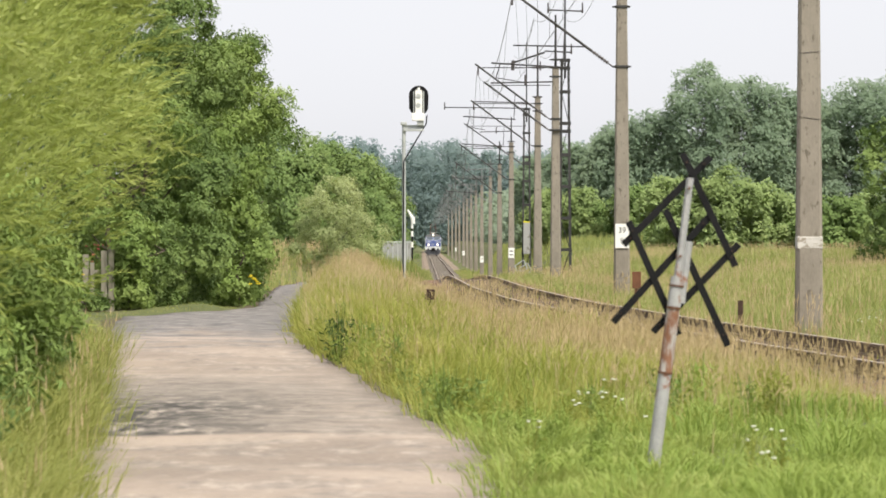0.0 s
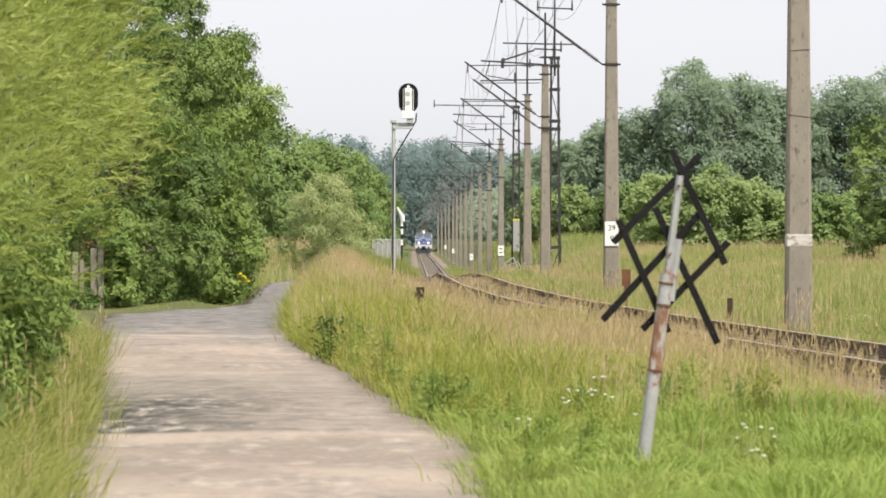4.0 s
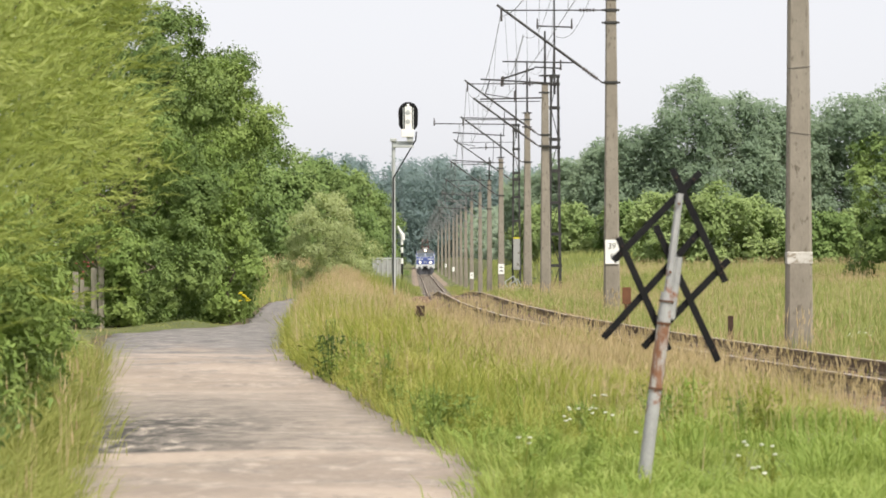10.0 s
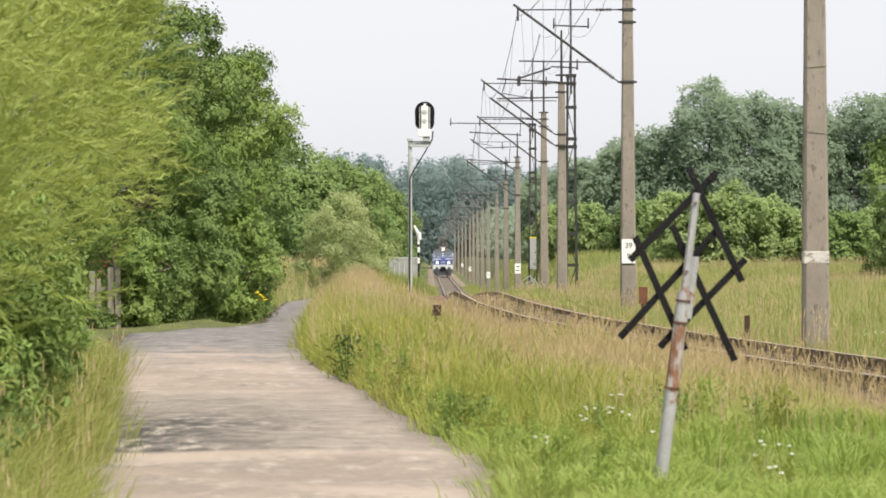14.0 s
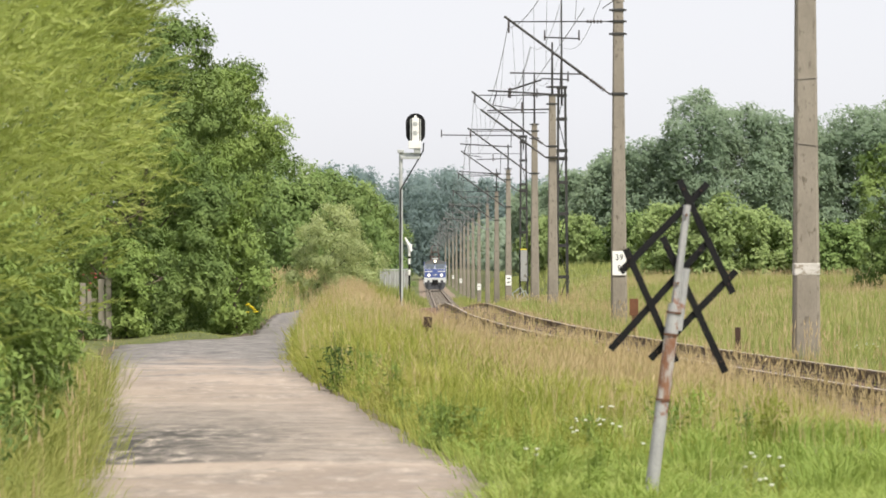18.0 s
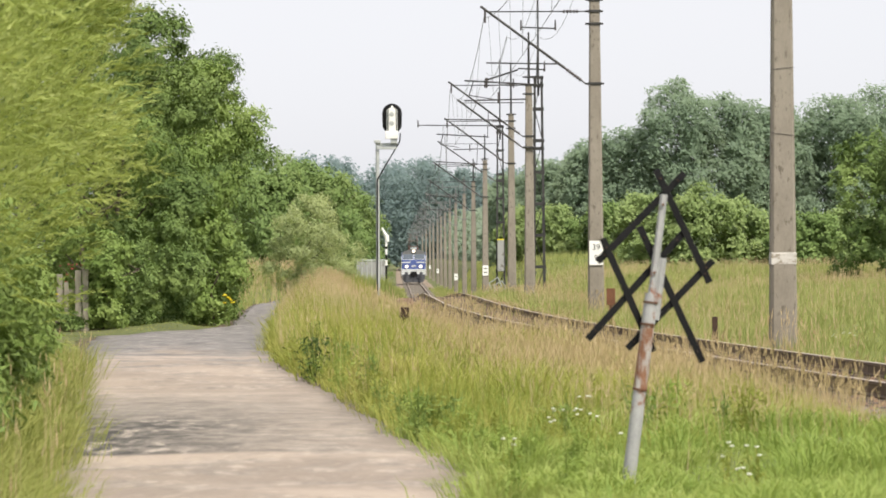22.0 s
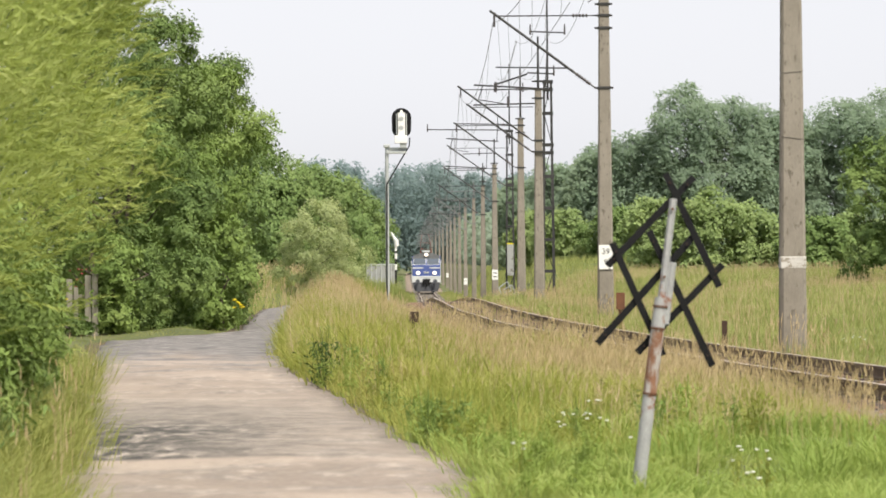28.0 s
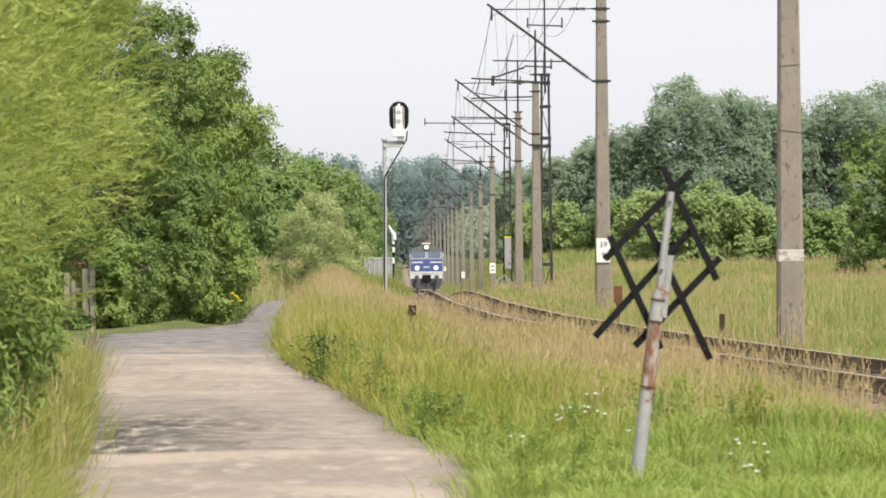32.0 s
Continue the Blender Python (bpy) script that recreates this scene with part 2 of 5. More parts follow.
def asphalt():
    m, n, l, p = node_mat("worn_dusty_asphalt")
    patch = noise_tex(n, l, 0.3, 7, 0.6)
    blot = noise_tex(n, l, 2.4, 9, 0.74)
    fleck = noise_tex(n, l, 5.0, 8, 0.68, (1.0, 0.3, 1.0))
    wear = noise_tex(n, l, 0.9, 7, 0.7)
    grit = noise_tex(n, l, 11, 6, 0.8)
    co = n.new("ShaderNodeTexCoord")
    sep = n.new("ShaderNodeSeparateXYZ")
    l.new(co.outputs["Object"], sep.inputs[0])

    def shifted(noise, gain, axis):
        """A coordinate along the path with a ragged border."""
        add = n.new("ShaderNodeMath")
        add.operation = "MULTIPLY_ADD"
        add.inputs[1].default_value = gain
        l.new(noise, add.inputs[0])
        l.new(sep.outputs[axis], add.inputs[2])
        return add.outputs[0]

    def ranged(value, a, b):
        r = n.new("ShaderNodeMapRange")
        r.inputs[1].default_value, r.inputs[2].default_value = a, b
        l.new(value, r.inputs[0])
        return r.outputs[0]

    def times(a, b):
        t = n.new("ShaderNodeMath")
        t.operation = "MULTIPLY"
        for sock, v in zip(t.inputs, (a, b)):
            if isinstance(v, float):
                sock.default_value = v
            else:
                l.new(v, sock)
        return t.outputs[0]

    col = ramp(n, l, patch, [(0.38, (0.205, 0.164, 0.137)), (0.5, (0.27, 0.217, 0.18)), (0.62, (0.345, 0.281, 0.234))])
    # grey patches worn through the dust
    bare = ramp(n, l, wear, [(0.5, (0, 0, 0)), (0.56, (0.75, 0.75, 0.75))])
    grey = ramp(n, l, fleck, [(0.4, (0.15, 0.13, 0.118)), (0.5, (0.24, 0.205, 0.18)), (0.6, (0.38, 0.325, 0.28))])
    col = mix(n, l, bare, col, grey)
    col = mix(n, l, ramp(n, l, fleck, [(0.57, (0, 0, 0)), (0.64, (0.22, 0.22, 0.22))]), col, (0.5, 0.42, 0.355))
    col = mix(n, l, ramp(n, l, fleck, [(0.34, (0.6, 0.6, 0.6)), (0.4, (0, 0, 0))]), col, (0.17, 0.145, 0.125))
    col = mix(n, l, 0.16, col, ramp(n, l, grit, [(0.36, (0.12, 0.105, 0.095)), (0.5, (0.32, 0.265, 0.22)), (0.62, (0.55, 0.47, 0.39))]))
    # older, darker stretch across the path with a straight near joint and a broken far border
    near = ranged(shifted(blot, 0.5, "Y"), 31.85, 32.1)
    far = ranged(shifted(wear, 9.0, "Y"), 51.5, 45.0)
    side = ranged(shifted(wear, 3.0, "X"), 2.2, -1.0)
    old = times(times(near, far), side)
    col = mix(n, l, times(old, 0.8), col, ramp(n, l, blot, [(0.4, (0.1, 0.09, 0.082)), (0.5, (0.17, 0.15, 0.135)), (0.6, (0.27, 0.235, 0.205))]))
    # broken holes with dark crumbs beside the verge
    hole = times(times(near, ranged(shifted(blot, 4.0, "Y"), 41.5, 39.5)), ranged(shifted(blot, 2.6, "X"), 0.25, -1.2))
    col = mix(n, l, times(hole, 0.9), col, ramp(n, l, fleck, [(0.43, (0.025, 0.023, 0.022)), (0.5, (0.08, 0.073, 0.067)), (0.58, (0.2, 0.175, 0.155)), (0.62, (0.4, 0.35, 0.3))]))
    # the far, newer and darker surface of the bend, with a ragged border
    newer = ramp(n, l, blot, [(0.4, (0.095, 0.089, 0.088)), (0.5, (0.15, 0.139, 0.135)), (0.61, (0.26, 0.238, 0.225))])
    col = mix(n, l, ranged(shifted(wear, 44.0, "Y"), 80.0, 90.0), col, newer)
    l.new(col, p.inputs["Base Color"])
    p.inputs["Roughness"].default_value = 0.85
    b = n.new("ShaderNodeBump")
    b.inputs["Strength"].default_value, b.inputs["Distance"].default_value = 0.5, 0.012
    l.new(grit, b.inputs["Height"])
    l.new(b.outputs[0], p.inputs["Normal"])
    return m


M["asphalt"] = asphalt()

# ---- mesh helpers ----
def part(name, bm, material, parent, label=""):
    """One bmesh as one mesh object under a thing or a part."""
    me = bpy.data.meshes.new(name)
    bm.to_mesh(me)
    bm.free()
    me.materials.append(material)
    ob = new(name, me)
    ob.parent = parent
    return tagged(ob, label)


def soup(name, verts, faces, material, parent=None, smooth=False):
    """A mesh from whole arrays; every face has the same number of corners."""
    verts, faces = np.asarray(verts, np.float32), np.asarray(faces, np.int32)
    me = bpy.data.meshes.new(name)
    k = faces.shape[1]
    me.vertices.add(len(verts))
    me.vertices.foreach_set("co", verts.ravel())
    me.loops.add(faces.size)
    me.loops.foreach_set("vertex_index", faces.ravel())
    me.polygons.add(len(faces))
    me.polygons.foreach_set("loop_start", np.arange(0, faces.size, k, dtype=np.int32))
    me.polygons.foreach_set("use_smooth", np.full(len(faces), smooth))
    me.update()
    me.materials.append(material)
    ob = new(name, me)
    ob.parent = parent
    return ob


def empty(name, m=None):
    ob = new(name)
    ob.empty_display_size = 0.2
    if m is not None:
        ob.matrix_world = m
    return ob


def box(bm, cx, cy, cz, sx, sy, sz, bevel=0.0, m=None):
    r = bmesh.ops.create_cube(bm, size=1.0)
    vs = r["verts"]
    bmesh.ops.scale(bm, vec=(sx, sy, sz), verts=vs)
    if bevel:
        es = list({e for v in vs for e in v.link_edges})
        b = bmesh.ops.bevel(bm, geom=es, offset=bevel, segments=2, affect="EDGES", profile=0.6)
        vs = list({v for f in b["faces"] for v in f.verts} | {v for v in vs if v.is_valid})
    bmesh.ops.translate(bm, vec=(cx, cy, cz), verts=vs)
    if m is not None:
        bmesh.ops.transform(bm, matrix=m, verts=vs)
    return vs


def rod(bm, a, b, r1, r2=None, seg=8, caps=True):
    a, b = Vector(a), Vector(b)
    r2 = r1 if r2 is None else r2
    d = b - a
    c = bmesh.ops.create_cone(bm, cap_ends=caps, segments=seg, radius1=r1, radius2=r2, depth=d.length)
    m = Matrix.Translation((a + b) / 2) @ d.to_track_quat("Z", "Y").to_matrix().to_4x4()
    bmesh.ops.transform(bm, matrix=m, verts=c["verts"])
    return c["verts"]


def disc(bm, c, r, depth, axis="Y", seg=20):
    v = {"X": Vector((depth / 2, 0, 0)), "Y": Vector((0, depth / 2, 0)), "Z": Vector((0, 0, depth / 2))}[axis]
    return rod(bm, Vector(c) - v, Vector(c) + v, r, r, seg)


def prism(bm, outline, y0, y1):
    """Closed outline of (x, z), drawn out from y0 to y1."""
    a = [bm.verts.new((x, y0, z)) for x, z in outline]
    b = [bm.verts.new((x, y1, z)) for x, z in outline]
    bm.faces.new(a)
    bm.faces.new(b[::-1])
    for i in range(len(a)):
        j = (i + 1) % len(a)
        bm.faces.new((a[j], a[i], b[i], b[j]))
    bmesh.ops.recalc_face_normals(bm, faces=bm.faces)


def B():
    return bmesh.new()


# ---- the plan: track line, path edges and the lie of the land ----
TRACK = np.array([(-25, 13.6), (0, 10.4), (19, 8.3), (32, 6.95), (45, 5.7), (54, 4.9), (64, 4.1), (73, 3.45), (91, 2.38), (115, 1.6), (149, 1.12), (205, 0.85), (358, 0.2), (500, -0.5), (757, -1.85), (1150, -3.95)])
RAILZ = np.array([(-25, 0.15), (122, 0.15), (148, 0.12), (173, -0.05), (205, -0.45), (257, -1.2), (308, -1.65), (360, -1.75), (1150, -1.75)])
PATHS = np.array([(-15, 0.6, 3.3), (0, -0.55, 1.6), (24.1, -2.27, 0.29), (28, -2.54, 0.33), (31.5, -2.78, 0.17), (35, -3.04, -0.19), (42.9, -3.65, -0.78), (55.8, -4.6, -1.88), (66.7, -5.45, -2.5), (74.4, -6.0, -2.8), (79.5, -6.3, -2.9), (84, -5.2, -3.05), (88.5, -4.15, -3.15), (102.6, -4.5, -3.5), (128, -5.2, -4.2), (138.6, -4.9, -3.5), (149, -3.9, -2.6)])
FINE = np.arange(-25, 1151, 1.0)


def smooth_line(pts, col=1, width=7):
    v = np.interp(FINE, pts[:, 0], pts[:, col])
    k = np.hanning(2 * width + 1)
    return np.convolve(np.pad(v, width, mode="reflect", reflect_type="odd"), k / k.sum(), "valid")


TX, TZ = smooth_line(TRACK), smooth_line(RAILZ, 1, 14)


def track_x(y):
    return np.interp(y, FINE, TX)


def rail_z(y):
    return np.interp(y, FINE, TZ)


def rounded(col):
    """A path edge every half metre, its corners rounded off."""
    v = np.interp(HALF, PATHS[:, 0], PATHS[:, col])
    k = np.hanning(13)
    return np.convolve(np.pad(v, 6, mode="reflect", reflect_type="odd"), k / k.sum(), "valid")


HALF = np.arange(-15, 149.1, 0.5)
EDGE_L, EDGE_R = rounded(1), rounded(2)


def path_edges(y):
    return np.interp(y, HALF, EDGE_L), np.interp(y, HALF, EDGE_R)


def step(v, a, b):
    u = np.clip((v - a) / (b - a), 0, 1)
    return u * u * (3 - 2 * u)


def tallness(d, y):
    """1 on the bank, falling to 0 in the mown strip beside the track."""
    c = -4.8 + 1.5 * step(y, 75, 112)
    return 1 - step(d, c, c + 1.3)


def land(x, y):
    """Height of the ground."""
    x, y = np.asarray(x, float), np.asarray(y, float)
    l, r = path_edges(np.clip(y, -15, 149))
    d = x - track_x(np.clip(y, -25, 1150))
    rz = rail_z(np.clip(y, -25, 1150))
    wob = 0.05 * np.sin(x * 1.3 + y * 0.31) + 0.05 * np.sin(y * 0.7 - x * 0.6) + 0.03 * np.sin(x * 3.1 + y * 1.7)
    fall = np.minimum(rz - 0.15, 0)
    z = wob + fall
    # low bank between the path and the line
    tall = tallness(d, y)
    bank = step(x - r, 0.1, 1.3) * tall * step(y, 40, 90) * (1 - step(y, 134, 190))
    z = z + 0.32 * bank
    # ditch and rising meadow beyond the line
    z = z - 0.3 * step(d, 1.6, 3.0) * (1 - step(d, 5, 9)) + (1.15 * step(y, 140, 206) + 1.5 * step(y, 203, 262)) * step(d, 3.4, 6.6) + 0.3 * step(d, 5, 20) * step(y, 58, 110) * (1 - step(y, 110, 205))
    # meadow behind the bend of the path
    z = z + 0.95 * step(y, 118, 175) * (1 - step(x, -4.2, -2.4)) * (1 - step(y, 190, 260))
    # level bed of the path and of the track
    on = step(x, l - 0.9, l - 0.15) * (1 - step(x, r + 0.15, r + 0.7)) * (y < 150)
    z = z * (1 - on) - 0.05 * on
    bed = 1 - step(np.abs(d), 1.7, 2.6)
    z = z * (1 - bed) + (rz - 0.42) * bed
    return z


def build_ground():
    ys = np.concatenate([np.arange(-60, 0, 4), np.arange(0, 165, 0.8), np.arange(165, 400, 4), np.arange(400, 1000, 20), [1000, 1150, 1400, 2000, 3000]])
    xs = np.concatenate([[-3000, -1500, -700, -350, -180, -100, -60, -40], np.arange(-26, -12, 2), np.arange(-12, 14, 0.35), np.arange(14, 40, 2), [44, 60, 100, 180, 350, 700, 1500, 3000]])
    X, Y = np.meshgrid(xs, ys)
    Z = land(X, Y)
    n, m = X.shape
    i = np.arange(n * m).reshape(n, m)
    f = np.stack([i[:-1, :-1], i[:-1, 1:], i[1:, 1:], i[1:, :-1]], -1).reshape(-1, 4)
    g = soup("ground", np.stack([X, Y, Z], -1).reshape(-1, 3), f, M["soil"], smooth=True)
    tagged(g, "rough grassy ground rising gently beside the railway", "ground", kind="structure")


def build_path():
    ys = np.arange(-15, 149.1, 0.5)
    l, r = path_edges(ys)
    rag = 0.03 * np.sin(ys * 0.9) + 0.02 * np.sin(ys * 2.3 + 1) + np.random.uniform(-0.025, 0.025, len(ys))
    cols = np.linspace(0, 1, 9)
    x = (l + rag)[:, None] * (1 - cols) + (r - rag[::-1])[:, None] * cols
    yy = np.repeat(ys[:, None], 9, 1)
    z = 0.012 * np.sin(x * 2.1 + yy * 0.9) + 0.01 * np.sin(yy * 1.7 - x) + 0.02 * (1 - (2 * cols - 1) ** 2)
    top = np.stack([x, yy, z], -1)
    n, m = x.shape
    i = np.arange(n * m).reshape(n, m)
    f = np.stack([i[:-1, :-1], i[:-1, 1:], i[1:, 1:], i[1:, :-1]], -1).reshape(-1, 4)
    # broken edge down into the soil
    vs = [top.reshape(-1, 3)]
    base = n * m
    for c in (0, m - 1):
        low = top[:, c].copy()
        low[:, 2] -= 0.12
        vs.append(low)
        j = base + np.arange(n)
        e = i[:, c]
        q = np.stack([e[:-1], e[1:], j[1:], j[:-1]], -1)
        f = np.concatenate([f, q])
        base += n
    p = soup("path", np.concatenate(vs), f, M["asphalt"], smooth=True)
    tagged(p, "worn dusty asphalt path with cracked ragged edges", "path", kind="structure")


def build_gravel_patch():
    """Brown gravel of an old crossing, running out into the verge."""
    ys = np.arange(33, 46.1, 0.5)
    u = np.linspace(0, 1, 6)
    a = 3.68 + 0.11 * (ys - 34) + 0.06 * np.sin(ys * 2.1)
    b = np.maximum(track_x(ys) - 1.5, a + 0.1)
    x = a[:, None] * (1 - u) + b[:, None] * u
    y = ys[:, None] + 0 * x
    i = np.arange(x.size).reshape(x.shape)
    f = np.stack([i[:-1, :-1], i[:-1, 1:], i[1:, 1:], i[1:, :-1]], -1).reshape(-1, 4)
    g = soup("gravel_patch", np.stack([x, y, land(x, y) + 0.03], -1).reshape(-1, 3), f, M["ballast"], smooth=True)
    tagged(g, "patch of brown gravel beside the railway", "ground", kind="structure")


def build_earth_edge():
    """Bare trodden earth along the broken asphalt edges."""
    ys = np.arange(-15, 148, 0.5)
    l, r = path_edges(ys)
    for name, a, b in (("earth_edge_right", r - 0.06, r + 0.3), ("earth_edge_left", l - 0.3, l + 0.06)):
        w = np.random.uniform(-0.05, 0.05, len(ys))
        x = np.stack([a, (a + b) / 2, b + w], 1) if "right" in name else np.stack([a + w, (a + b) / 2, b], 1)
        z = np.maximum(land(x, ys[:, None] + 0 * x) + 0.015, -0.03)
        i = np.arange(len(ys) * 3).reshape(-1, 3)
        f = np.stack([i[:-1, :-1], i[:-1, 1:], i[1:, 1:], i[1:, :-1]], -1).reshape(-1, 4)
        e = soup(name, np.stack([x, ys[:, None] + 0 * x, z], -1).reshape(-1, 3), f, M["earth"], smooth=True)
        tagged(e, "strip of bare brown earth along the asphalt", "ground", kind="structure")


# ---- railway ----
def ribbon(name, ys, profile, off, lift, material, parent, close=True):
    """A profile of (across, up) drawn along the track at a sideways offset."""
    cx, cz = track_x(ys), rail_z(ys)
    dx = np.gradient(cx, ys)
    nx, ny = 1 / np.hypot(1, dx), -dx / np.hypot(1, dx)
    pr = np.asarray(profile, float)
    a = off + pr[:, 0]
    X = cx[:, None] + nx[:, None] * a
    Y = ys[:, None] + ny[:, None] * a
    Z = cz[:, None] + lift + pr[:, 1] + 0 * X
    n, m = X.shape
    i = np.arange(n * m).reshape(n, m)
    j = np.roll(i, -1, 1) if close else i[:, 1:]
    k = i if close else i[:, :-1]
    f = np.stack([k[:-1], j[:-1], j[1:], k[1:]], -1).reshape(-1, 4)
    return soup(name, np.stack([X, Y, Z], -1).reshape(-1, 3), f, material, parent)


def build_track():
    track = empty("railway_track")
    tagged(track, "single curving railway track with rusty rails on dark sleepers", "track", kind="structure")
    ys = np.concatenate([np.arange(-20, 190, 1.0), np.arange(190, 1100, 5.0)])
    ribbon("ballast_bed", ys, [(-2.6, -0.45), (-1.75, -0.2), (-0.9, -0.19), (0, -0.2), (0.9, -0.19), (1.75, -0.2), (2.6, -0.45)], 0, 0, M["ballast"], track, close=False)
    foot = [(-0.062, -0.172), (0.062, -0.172), (0.062, -0.16), (0.012, -0.14), (0.009, -0.05), (0.034, -0.04), (0.034, -0.004), (-0.034, -0.004), (-0.034, -0.04), (-0.009, -0.05), (-0.012, -0.14), (-0.062, -0.16)]
    head = [(-0.033, -0.004), (0.033, -0.004), (0.03, 0.0), (-0.03, 0.0)]
    for s in (-0.752, 0.752):
        rail = ribbon("rail", ys, foot, s, 0, M["rail_side"], track)
        ribbon("rail_head", ys, head, s, 0, M["rail_top"], rail)
    return track


def build_sleepers(track):
    bm = B()
    box(bm, 0, 0, 0, 2.6, 0.25, 0.15, 0.015)
    me = bpy.data.meshes.new("sleeper")
    bm.to_mesh(me)
    bm.free()
    me.materials.append(M["sleeper"])
    for y in np.arange(28, 190, 0.62):
        s = new("sleeper", me)
        s.parent = track
        a = math.degrees(math.atan(float(track_x(y + 0.5) - track_x(y - 0.5))))
        s.matrix_basis = pose(float(track_x(y)), float(y), float(rail_z(y)) - 0.25 + random.uniform(-0.01, 0.01), 0, 0, -a + random.uniform(-1, 1))
    ys = np.arange(190.3, 900, 0.65)
    t = np.array([(-1.3, -0.12, 0), (1.3, -0.12, 0), (1.3, 0.12, 0), (-1.3, 0.12, 0), (-1.3, -0.12, -0.1), (1.3, -0.12, -0.1)])
    v = t[None] + np.stack([track_x(ys), ys, rail_z(ys) - 0.172], -1)[:, None]
    k = np.arange(len(ys))[:, None] * 6
    f = np.concatenate([k + [0, 1, 2, 3], k + [4, 5, 1, 0]])
    far = soup("far_sleepers", v.reshape(-1, 3), f, M["sleeper_hazed"], track)
    tagged(far, "distant brown sleepers paled by haze", kind="stuff")


def build_ballast_stones(track):
    rng = np.random.default_rng(4)
    n = 8500
    y = 30 + 130 * rng.random(n) ** 1.3
    off = rng.uniform(-2.5, 2.5, n)
    x = track_x(y) + off
    z = rail_z(y) - np.where(np.abs(off) > 1.75, 0.2 + (np.abs(off) - 1.75) * 0.3, 0.195)
    size = rng.uniform(0.025, 0.06, n)
    octa = np.array([(1, 0, 0), (0, 1, 0), (-1, 0, 0), (0, -1, 0), (0, 0, 0.9), (0, 0, -0.6)], float)
    v = octa[None] * rng.uniform(0.6, 1.3, (n, 6, 1))
    a = rng.uniform(0, 6.28, n)
    c, s = np.cos(a)[:, None], np.sin(a)[:, None]
    v = np.stack([v[:, :, 0] * c - v[:, :, 1] * s, v[:, :, 0] * s + v[:, :, 1] * c, v[:, :, 2]], -1) * size[:, None, None]
    v += np.stack([x, y, z], -1)[:, None]
    f = np.array([(0, 1, 4), (1, 2, 4), (2, 3, 4), (3, 0, 4), (1, 0, 5), (2, 1, 5), (3, 2, 5), (0, 3, 5)])
    F = (np.arange(n)[:, None, None] * 6 + f).reshape(-1, 3)
    # gravel of the old crossing beside the line
    k = 5200
    gy = rng.uniform(33.2, 44, k)
    ga = 3.7 + 0.11 * (gy - 34)
    gx = ga + rng.random(k) ** 1.3 * np.maximum(track_x(gy) - 1.2 - ga, 0.1)
    heap = np.stack([gx, gy, land(gx, gy) + 0.03 + 0.05 * rng.random(k)], -1)
    g = octa[None] * rng.uniform(0.6, 1.3, (k, 6, 1)) * rng.uniform(0.025, 0.06, (k, 1, 1)) + heap[:, None]
    v, n = np.concatenate([v, g]), n + k
    F = (np.arange(n)[:, None, None] * 6 + f).reshape(-1, 3)
    st = soup("ballast_stones", v.reshape(-1, 3), F, M["stone"], track)
    tagged(st, "brown broken ballast stones", kind="stuff")


build_ground()
build_path()
build_earth_edge()
build_gravel_patch()
railway = build_track()
build_ballast_stones(railway)


# ---- railway furniture ----
def ground_z(x, y):
    return float(land(x, y))


